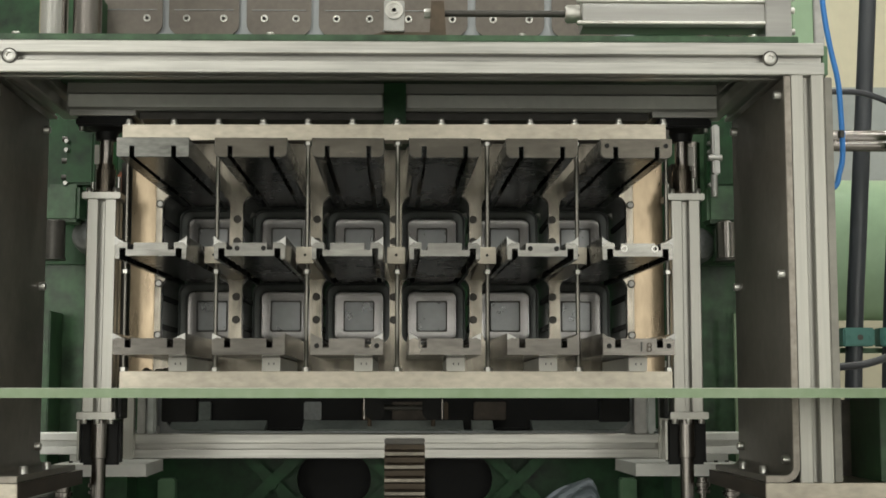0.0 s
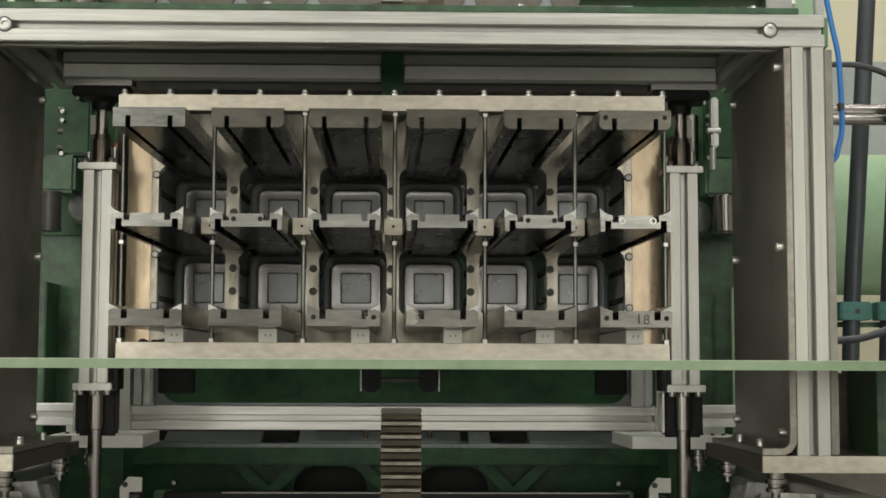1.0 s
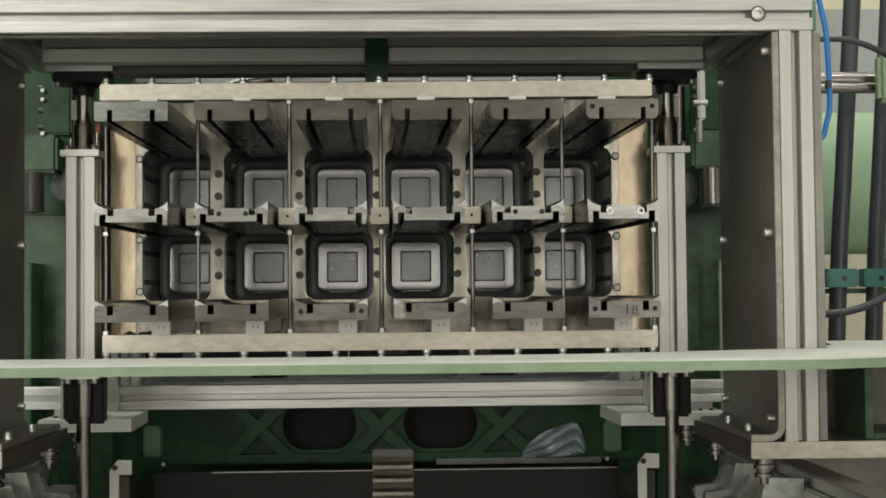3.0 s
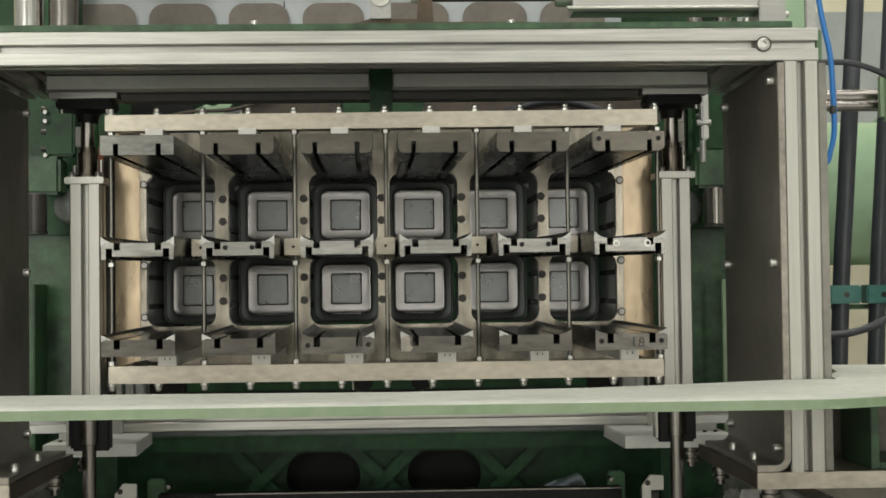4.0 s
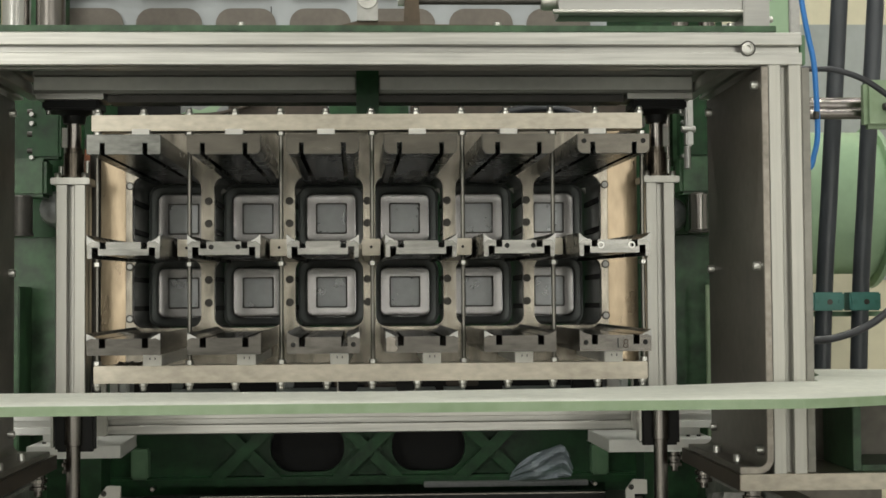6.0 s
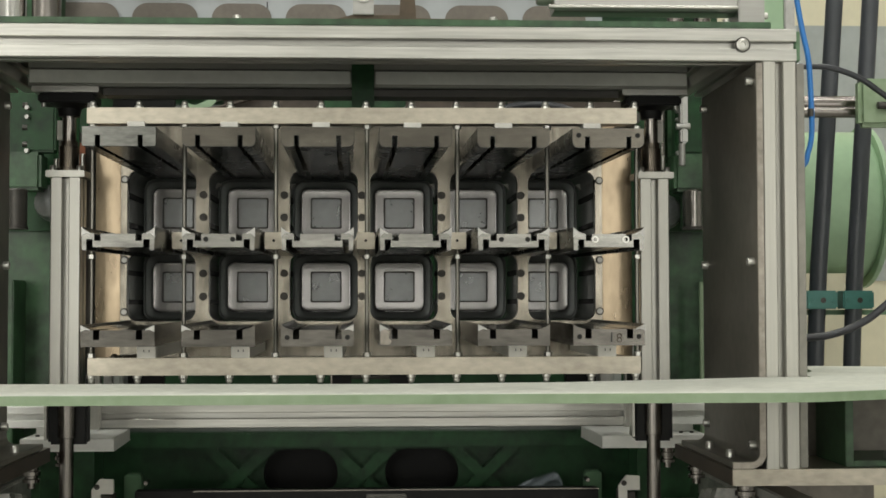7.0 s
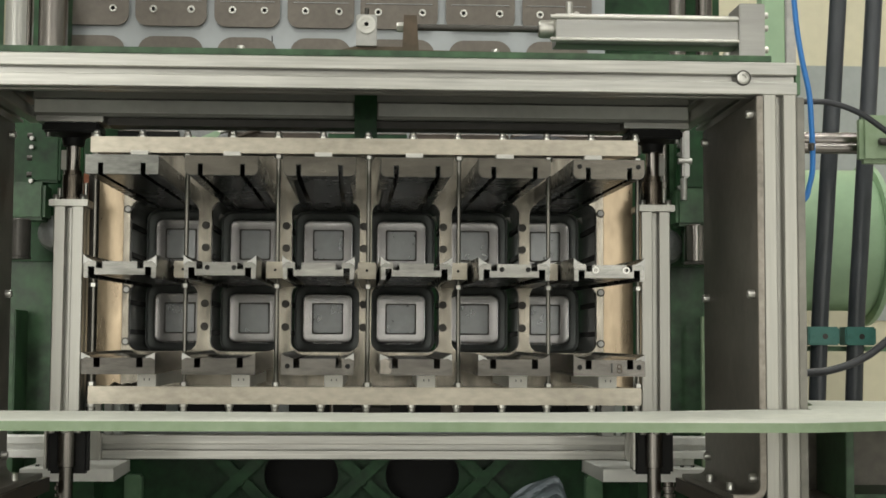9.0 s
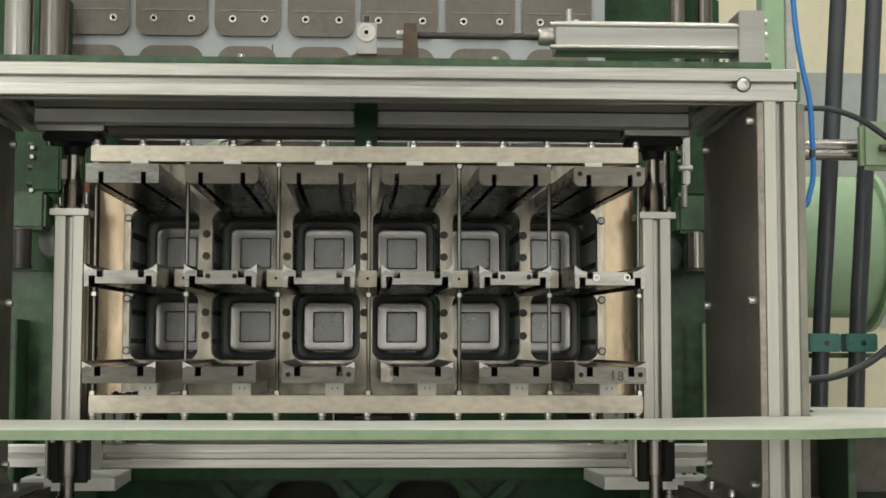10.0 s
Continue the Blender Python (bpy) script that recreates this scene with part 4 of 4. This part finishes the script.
def mould_carriage():
    """The lifting carriage behind the magazine; its lower position is built here."""
    c = thing("mould_carriage", (0, 0.6, 0.74), "dark green cast mould carriage with crossed ribs, rising and sinking", "mould carriage")
    part("deck", box(-0.485, 0.485, 0.602, 1.09, 0.8755, 0.8825), DECK, c, "oily teal grey carriage deck", bevel=0.001)
    part("top_beam", box(-0.52, 0.505, 0.60, 0.64, 0.845, 0.8754), GREEN_D, c, "dark green top beam", bevel=0.003)
    part("bottom_beam", box(-0.50, 0.49, 0.605, 0.645, 0.732, 0.748), GREEN_D, c, "dark green bottom beam", bevel=0.003)
    for x in (-0.23, -0.014, 0.203):
        for s in (-1, 1):
            a, b = Vector((x - s * 0.055, 0, 0.847)), Vector((x + s * 0.055, 0, 0.742))
            t = (b - a).normalized()
            n = Vector((t.z, 0, -t.x)) * 0.008
            part("rib", prism([(p.x, p.z) for p in (a + n, b + n, b - n, a - n)], "y", 0.608 + 0.002 * s, 0.632), GREEN_D, c, "diagonal cast rib", bevel=0.002)
        part("rib_boss", spin("y", (x, 0.604, 0.789), [(0.003, 0.009), (0.004, 0.010), (0.026, 0.010)], 18), GREEN_D, c, smooth=True)
    # wall with long openings between the ribs
    bm = bmesh.new()
    for x0, x1 in ((-0.23, -0.014), (-0.014, 0.203)):
        cx = (x0 + x1) / 2
        ring_plate(bm, x0, x1, 0.744, 0.846, rrect(cx, 0.797, 0.066, 0.044, 0.042), 0.636, 0.650)
    box(-0.48, -0.23, 0.636, 0.650, 0.744, 0.846, bm)
    box(0.203, 0.48, 0.636, 0.650, 0.744, 0.846, bm)
    part("end_lug", box(0.385, 0.415, 0.60, 0.635, 0.746, 0.80), GREEN_M, c, "lighter green end lug", bevel=0.003)
    part("end_lug", box(-0.43, -0.40, 0.60, 0.635, 0.746, 0.80), GREEN_M, c, "lighter green end lug", bevel=0.003)
    part("web_wall", bm, GREEN_D, c, "cast wall with long rounded openings")
    for x in (-0.214, 0.199):
        part("deck_port", spin("z", (x, 0.660, 0.8826), [(0, 0.032), (0.004, 0.032), (0.004, 0.026), (0.001, 0.026)], 24), BLACK, c, "black round port")
    part("mould_back", box(-0.48, 0.46, 0.72, 0.77, 0.883, 1.299), GREEN_D, c, "dark green carriage back", bevel=0.002)
    part("mould_plate", box(-0.46, 0.40, 0.70, 0.76, 1.30, 1.466), CASTGREY, c, "grey bolted mould plate", bevel=0.002)
    # flat black sheet standing in for the deep shade inside the casting
    part("hollow", box(-0.485, 0.475, 0.70, 0.71, 0.732, 0.8750), BLACK, c, "black sheet for the shade behind the ribs")
    for k in range(9):
        part("mould_screw", spin("y", (-0.35 + 0.084 * k, 0.6998, 1.454), [(0, 0.007), (-0.003, 0.007), (-0.003, 0.0035), (0, 0.0035)], 14), BOLT, c)
    part("ledge", box(0.085, 0.376, 0.585, 0.604, 0.729, 0.738), CASTGREY, c, "thin steel ledge", bevel=0.001)
    for x0, x1 in ((-0.42, -0.248), (-0.180, 0.11), (0.125, 0.164), (0.234, 0.42)):
        bm = bmesh.new()
        ends = [[bm.verts.new((x, y, z)) for y, z in ((0.64, 0.8827), (0.64, 0.885), (0.69, 0.900), (0.6998, 0.900), (0.6998, 0.8827))] for x in (x0, x1)]
        for q in range(5):
            bm.faces.new((ends[0][q], ends[0][(q + 1) % 5], ends[1][(q + 1) % 5], ends[1][q]))
        bm.faces.new(ends[0])
        bm.faces.new(ends[1])
        part("deck_pad", bm, DECK, c, "sloping grey deck pad", bevel=0.002)
    # black sheet painted in for the shade over the deck
    part("recess", box(-0.44, 0.42, 0.711, 0.7196, 0.8827, 0.946), BLACK, c, "black sheet for the shade over the deck")
    for x0, x1, mat in ((-0.40, -0.352, DECK), (-0.182, -0.150, CASTGREY), (-0.075, -0.062, BROWN), (-0.02, 0.048, SCALE), (0.075, 0.083, BROWN), (0.13, 0.19, SCALE)):
        part("recess_fitting", box(x0, x1, 0.700, 0.7108, 0.9005, 0.934), mat, c, bevel=0.002)
    for x in (-0.06, 0.055):
        part("ejector_rod", rod("z", (x, 0.66, 0.8827), 0.065, 0.004, 10), BROWN, c, smooth=True)
    # clear film scrap caught on the front
    bm = bmesh.new()
    rows = []
    rnd = random.Random(4)
    for i in range(15):
        row = []
        for j in range(15):
            u, v = i / 14, j / 14
            top = (0.018 + 0.052 * u ** 0.6) * min(1.0, (1.02 - u) * 5.0) ** 0.5
            x = 0.236 + 0.108 * u + 0.006 * v
            z = 0.739 + top * v + 0.004 * u * (1 - v)
            y = 0.588 + 0.007 * math.sin(9 * u + 4 * v) + 0.004 * math.sin(17 * v - 11 * u) + rnd.uniform(-0.002, 0.002)
            row.append(bm.verts.new((x, y, z)))
        rows.append(row)
    for i in range(14):
        for j in range(14):
            bm.faces.new((rows[i][j], rows[i + 1][j], rows[i + 1][j + 1], rows[i][j + 1]))
    bmesh.ops.solidify(bm, geom=bm.faces[:], thickness=0.0004)
    part("film_scrap", bm, FILM, c, "crumpled clear film scrap")
    # the whole casting sits at the rear of the bed
    for ob in c.children_recursive:
        for v in ob.data.vertices:
            v.co = (v.co.x * 1.075, v.co.y + 0.195, (v.co.z - 0.1425) * 1.075 + 0.1255)
    return c


carriage = mould_carriage()


def machine_body():
    b = thing("machine_body", (0, 1.3, 0), "dark green painted forming machine body behind the stacker", "machine body")
    part("back_panel", box(-1.3, 0.70, 1.30, 1.36, 0.0, 2.6), GREEN_D, b, "dark green back panel", bevel=0.004)
    part("bed", box(-0.62, 0.62, 0.50, 1.29, 0.45, 0.70), DARKPLATE, b, "dark machine bed", bevel=0.004)
    part("bed_edge", box(-0.40, 0.40, 0.545, 0.575, 0.7005, 0.796), BLACK, b, "dark ledge in front of the carriage", bevel=0.0015)
    part("bed_lip", box(-0.30, 0.40, 0.543, 0.5448, 0.794, 0.7962), DARKROD, b, "thin worn lip")
    for x in (-0.55, 0.50):
        part("bed_leg", box(x, x + 0.06, 0.55, 0.65, 0.0, 0.4499), GREEN_D, b)
        part("bed_leg", box(x, x + 0.06, 1.1, 1.2, 0.0, 0.4499), GREEN_D, b)
    for s in (-1, 1):
        x0, x1 = sorted((s * 0.535, s * 0.66))
        part("side_panel", box(x0, x1, 0.70, 0.74, 0.7, 1.25), GREEN_K, b, "mottled green side panel", bevel=0.003)
        part("side_column", box(*sorted((s * 0.60, s * 0.68)), 0.80, 0.90, 0.7005, 1.80), GREEN_D, b, "green machine column", bevel=0.004)
        bk = part("side_bracket", box(*sorted((s * 0.552, s * 0.602)), 0.60, 0.635, 1.385, 1.51), GREEN_D, b, "dark green upright bracket", bevel=0.004)
        part("bracket_block", box(*sorted((s * 0.548 if s > 0 else -0.575, s * 0.635)), 0.59, 0.65, 1.317, 1.3848), GREEN_K, b, "dark green cast block", bevel=0.006)
        if s > 0:
            part("bracket_foot", box(*sorted((s * 0.57, s * 0.64)), 0.60, 0.66, 1.2502, 1.3168), GREEN_K, b, bevel=0.004)
        socket_bolt(bk, (s * 0.60, 0.60, 1.36), "y", 0.005, 0.005, -1)
        if s > 0:
            lv = part("toggle_lever", box(*sorted((s * 0.553, s * 0.566)), 0.558, 0.5795, 1.40, 1.49), STEEL, b, "steel toggle lever", bevel=0.003)
            part("toggle_tip", rod("z", (s * 0.556, 0.565, 1.36), 0.04, 0.006, 12), STEEL, b, smooth=True)
            part("toggle_pin", rod("x", (s * 0.545, 0.562, 1.43), s * 0.025, 0.006, 12), STEEL, b, smooth=True)
        dx = 0.577 if s > 0 else -0.612
        # left damper takes a darker steel to match the shaded left side
        dm = part("damper", rod("z", (dx, 0.578, 1.25), 0.068, 0.0175, 24), DARKROD if s > 0 else DARKPLATE, b, "grey damper cylinder", smooth=True)
        part("damper_collar", spin("z", (dx, 0.578, 1.246), [(0, 0.014), (0.001, 0.0192), (0.0058, 0.0192), (0.006, 0.014)], 24), DARKPLATE, dm, smooth=True)
        kx = 0.545 if s > 0 else -0.572
        part("cast_knuckle", spin("y", (kx, 0.640, 1.285 if s > 0 else 1.300), [(0, 0.018), (0.006, 0.027), (0.03, 0.033), (0.0498, 0.034)], 20), CASTGREY, b, "dull grey cast knuckle", smooth=True)
        for z in (1.462, 1.446, 1.386):
            part("clip_bolt", rod("y", (s * 0.5545 if s > 0 else -0.6, 0.588, z), 0.0118, 0.004, 12), STEEL, bk, smooth=True)
        part("pipe_stub", rod("z", (0.532 if s > 0 else -0.538, 0.63, 1.3702 if s > 0 else 1.36), 0.10, 0.012, 20), DARKROD, b, "grey steel pipe", smooth=True)
        part("void_panel", box(*sorted((s * 0.53, s * 0.68)), 0.69, 0.699, 1.2502, 1.62), GREEN_K if s > 0 else GREEN_D, b, "green upper side cover")
        part("side_rib", box(*sorted((s * 0.625, s * 0.64)), 0.61, 0.70, 0.75, 1.16), GREEN_K, b, "green stiffening rib", bevel=0.002)
        for z in (1.47, 1.43, 1.40, 1.35):
            part("side_bolt", rod("x", (s * 0.602, 0.615, z), s * 0.010, 0.005, 12), DARKPLATE, b, smooth=True)
        part("edge_strip", box(*((-0.534, -0.528) if s < 0 else (0.594, 0.601)), 0.60, 0.66 if s < 0 else 0.6098, 0.72, 1.24 if s < 0 else 1.155), GREEN_L, b, bevel=0.001)
    part("red_part", box(-0.50, -0.47, 0.55, 0.58, 1.33, 1.40), COPPER, b, "rust red part", bevel=0.004)
    part("red_part_arm", box(-0.54, -0.5002, 0.57, 0.60, 1.35, 1.37), COPPER, b)
    return b


machine_body()


def long_beams():
    for s in (-1, 1):
        g = thing("bed_beam", (s * 0.6, 0, 0), "grey steel bed beam running under the stacking frame", "machine beam", "bed beams")
        part("beam", box(*sorted((s * 0.562, s * 0.64)), -0.62, 0.49, 0.79, 0.832), BEDSTEEL, g, "worn bright steel beam", bevel=0.003)
        part("beam_cap", box(*sorted((s * 0.57, s * 0.612)), -0.62, 0.49, 0.8322, 0.850), STEEL, g, bevel=0.002)
        part("lower_beam", box(*sorted((s * 0.50, s * 0.56)), -0.40, 0.49, 0.74, 0.785), BEDSTEEL if s < 0 else DARKPLATE, g, bevel=0.003)
        for y in (-0.55, 0.35):
            part("leg", box(*sorted((s * 0.585, s * 0.645)), y, y + 0.06, 0.0, 0.7898), GREEN_D, g)
        part("skirt", box(*sorted((s * 0.60, s * 0.80)), 0.30, 0.48, 0.0, 0.8725), BLACKSTEEL, g, "dark machine skirt")
        for q, (y, hh) in enumerate(((-0.02, 0.03), (0.07, 0.022), (0.15, 0.03), (0.22, 0.02))):
            part("clamp_block", prism([(s * 0.47, 0.785), (s * 0.56, 0.785), (s * 0.56, 0.81 + hh), (s * 0.515, 0.812 + hh), (s * 0.505, 0.805), (s * 0.47, 0.800)], "y", y, y + 0.04), BEDSTEEL, g, "grey clamp block", bevel=0.003)
        part("joiner", box(*sorted((s * 0.50, s * 0.64)), 0.0, 0.06, 0.7702, 0.7898), DARKPLATE, g)
    for s in (-1, 1):
        k = thing("latch_bracket", (s * 0.435, 0.45, 0.786), "small pale bracket with two dark screws", "bracket", "latch brackets")
        o = s * 0.435
        pts = [(o - 0.017 * s, 0.828), (o + 0.004 * s, 0.829), (o + 0.017 * s, 0.812), (o + 0.017 * s, 0.70), (o + 0.004 * s, 0.70), (o + 0.004 * s, 0.806), (o - 0.017 * s, 0.806)]
        pts = [(2 * o - x, z) for x, z in pts] if s > 0 else pts
        br = part("bracket", prism(pts, "y", 0.44, 0.452), WHITE, k, bevel=0.0008)
        socket_bolt(br, (o - 0.009 * abs(s), 0.44, 0.817), "y", 0.0045, 0.002, -1, DARKPLATE)
        part("post", box(o - 0.012, o + 0.012, 0.4525, 0.4995, 0.45, 0.80), DARKPLATE, k)
        part("bed_tie", box(o - 0.03, o + 0.03, 0.45, 0.4995, 0.44, 0.4498), DARKPLATE, k)
        part("sensor", rod("y", (s * 0.375, 0.50, 0.815), 0.03, 0.004, 10), DARKROD, k, smooth=True)


long_beams()


def right_side():
    for x, tl in ((0.882, 0.047), (0.955, 0.047)):
        h = thing("vertical_pipe", (x, 0.85, 0), "dark grey plastic pipe standing in a teal clamp", "pipe", "standing pipes")
        bm = tube([(x - tl * 0.75, 0.85, 0.0), (x - tl * 0.02, 0.85, 1.0), (x + 0.020, 0.85, 1.35), (x + 0.045, 0.85, 1.7), (x + tl + 0.045, 0.85, 2.4)], 0.0168, 24)
        part("pipe", bm, PIPE, h, smooth=True)
        xc = x + 0.007
        cl = part("clamp", box(xc - 0.031, xc + 0.031, 0.826, 0.874, 1.105, 1.141), TEAL, h, "teal two-part pipe clamp", bevel=0.003)
        for dx in (-0.021, 0.002, 0.024):
            part("clamp_screw", spin("y", (xc + dx, 0.8258, 1.122), [(0, 0.0055), (-0.001, 0.0055), (-0.001, 0.0035), (0.001, 0.0035)], 14), DARKPLATE if dx == 0.002 else TEAL, cl)
    r = thing("clamp_rail", (0.9, 0.89, 0), "green painted rail carrying the pipe clamps", "rail")
    part("rail", box(0.80, 1.2, 0.8745, 0.90, 1.093, 1.103), GREEN_M, r, bevel=0.001)
    part("upright", box(1.10, 1.16, 0.90, 0.96, 0, 1.12), GREEN_M, r)
    v = thing("green_vessel", (1.1, 1.5, 0.9), "large light green painted round vessel on a saddle", "vessel")
    bm = spin("x", (0.62, 1.62, 1.36), [(0, 0.06), (0.02, 0.165), (0.06, 0.19), (0.60, 0.19), (0.635, 0.175), (0.66, 0.13), (0.665, 0.06)], 48)
    part("shell", bm, GREEN_V, v, smooth=True)
    part("flange", spin("x", (1.238, 1.62, 1.36), [(0, 0.205), (0.012, 0.205)], 48), GREEN_V, v, smooth=True)
    part("slot", box(1.17, 1.182, 1.425, 1.45, 1.24, 1.40), BLACK, v, "dark slot in the shell", bevel=0.003)
    part("saddle", box(0.75, 1.2, 1.5, 1.75, 0.0, 1.19), CREAM, v, "cream painted plinth")
    p = thing("cross_tube", (0.8, 0.7, 1.45), "plain steel tube held in a green flange", "tube")
    part("tube", rod("x", (0.60, 0.70, 1.490), 0.36, 0.0165, 28, chamfer=0.05), DARKROD, p, smooth=True)
    part("tube", rod("x", (0.60, 0.675, 1.472), 0.36, 0.010, 20, chamfer=0.05), DARKROD, p, smooth=True)
    part("flange", box(0.900, 1.06, 0.63, 0.66, 1.440, 1.530), GREEN_L, p, "green flange plate", bevel=0.008)
    part("clamp_screw", rod("x", (0.930, 0.62, 1.478), 0.05, 0.007, 12), DARKPLATE, p, smooth=True)
    part("bearer", box(0.985, 1.05, 0.66, 0.72, 0.0, 1.43), GREEN_M, p, bevel=0.003)
    a = thing("air_hose", (0.62, 0.1, 1.5), "bright blue pneumatic air hose hanging in a loop", "air hose")
    part("hose", tube([(0.635, 0.20, 2.1), (0.645, 0.20, 1.72), (0.650, 0.20, 1.634), (0.655, 0.20, 1.581), (0.663, 0.20, 1.533), (0.671, 0.20, 1.494), (0.674, 0.20, 1.459), (0.676, 0.20, 1.38), (0.670, 0.20, 1.346), (0.658, 0.20, 1.322), (0.60, 0.20, 1.30)], 0.0042, 12), BLUE, a, smooth=True)
    part("fitting", rod("z", (0.6745, 0.20, 1.40), 0.012, 0.0052, 12), DARKPLATE, a, smooth=True)
    k = thing("cable", (0.7, 0.4, 1.5), "black rubber cable curving behind the frame", "cable", "loose cables")
    part("cable", tube([(0.59, 0.30, 1.493), (0.696, 0.30, 1.494), (0.738, 0.30, 1.492), (0.783, 0.30, 1.477), (0.827, 0.30, 1.448), (0.95, 0.30, 1.36)], 0.0048, 12), RUBBER, k, smooth=True)
    k = thing("cable", (0.7, 0.4, 1.1), "black rubber cable curving behind the frame", "cable", "loose cables")
    part("cable", tube([(0.60, 0.45, 1.045), (0.736, 0.45, 1.057), (0.78, 0.45, 1.062), (0.829, 0.45, 1.079), (0.876, 0.45, 1.111), (1.0, 0.45, 1.22)], 0.0065, 12), RUBBER, k, smooth=True)
    q = thing("green_post", (0.6, 0.35, 0.9), "green painted steel post beside the frame", "post")
    part("post", box(0.656, 0.694, 0.40, 0.44, 0.87, 2.4), GREEN_V, q, bevel=0.003)
    part("foot", box(0.64, 0.71, 0.38, 0.46, 0.8502, 0.87), GREEN_M, q)
    part("grey_strip", box(0.6965, 0.714, 0.405, 0.435, 0.8702, 2.4), STEEL, q, bevel=0.002)
    part("side_tab", box(0.69, 0.694, 0.37, 0.399, 1.27, 1.34), GREEN_M, q, bevel=0.001)
    for x, y in ((-0.592, 0.45), (-0.535, 0.45), (0.575, 0.70), (0.63, 0.72)):
        g = thing("machine_pillar", (x, y, 0.7), "chromed vertical machine pillar", "pillar", "machine pillars")
        part("pillar", rod("z", (x, y, 1.52 if x > 0 else 1.50), 0.8, 0.016 if x > 0 else 0.024, 24, chamfer=0.02), CHROME if x < -0.55 else DARKROD, g, smooth=True)


right_side()


def loose_hoses():
    h = thing("hose_bundle", (0, 0.6, 1.42), "braided pale hoses and brown cover panels above the magazine", "hose bundle")
    part("hose", tube([(-0.52, 0.875, 1.47), (-0.42, 0.865, 1.475), (-0.34, 0.855, 1.492), (-0.30, 0.85, 1.515), (-0.24, 0.85, 1.526), (-0.16, 0.86, 1.535)], 0.0042, 10), BOLT, h, "pale braided hose", smooth=True)
    part("hose", tube([(-0.50, 0.84, 1.455), (-0.40, 0.845, 1.490), (-0.30, 0.842, 1.497), (-0.22, 0.842, 1.520)], 0.004, 10), SCALE, h, smooth=True)
    part("hose", tube([(0.18, 0.845, 1.46), (0.27, 0.84, 1.50), (0.36, 0.84, 1.505), (0.46, 0.845, 1.47)], 0.008, 10), RUBBER, h, smooth=True)
    part("green_clip", prism([(-0.372, 1.445), (-0.30, 1.445), (-0.318, 1.490), (-0.298, 1.512), (-0.306, 1.516), (-0.338, 1.502), (-0.352, 1.506), (-0.372, 1.496)], "y", 0.842, 0.850), GREEN_V, h, "pale green clip plate", bevel=0.001)
    for x0, x1, mat in ((-0.50, -0.38, BLACK), (-0.285, -0.092, SCALE), (-0.088, 0.068, GREEN_D), (0.072, 0.27, SCALE), (0.274, 0.50, SCALE)):
        pn = part("cover_panel", box(x0, x1, 0.860, 0.878, 1.4502, 1.519), mat, h, "dark cover panel", bevel=0.002)
        # brighter strip that draws the light caught by the panel's upper edge
        part("panel_lip", box(x0 + 0.003, x1 - 0.003, 0.8585, 0.8598, 1.5165, 1.519), DARKROD, pn, "bright strip for the lit upper lip")
    part("panel_bar", box(-0.56, 0.56, 0.842, 0.89, 1.43, 1.45), DARKPLATE, h, bevel=0.002)
    for x in (-0.55, 0.53):
        part("panel_post", box(x, x + 0.02, 0.855, 0.885, 0.7003, 1.4298), DARKPLATE, h)


loose_hoses()


# ---- movement ----
def motions():
    low, high = 0.0, 0.076
    rows = [(0.0, high), (0.66, high), (0.82, 0.05), (0.95, low), (2.54, low), (2.62, 0.03), (2.74, high), (3.78, high), (3.90, 0.05), (4.05, low), (5.62, low), (5.74, 0.04), (5.86, high),
            (6.82, high), (6.93, 0.05), (7.06, low), (8.56, low), (8.68, 0.045), (8.80, high), (9.82, high), (9.92, 0.06), (10.0, 0.035)]
    walk(carriage, [(t, pose(0, 0.6, 0.74 + z)) for t, z in rows])


motions()
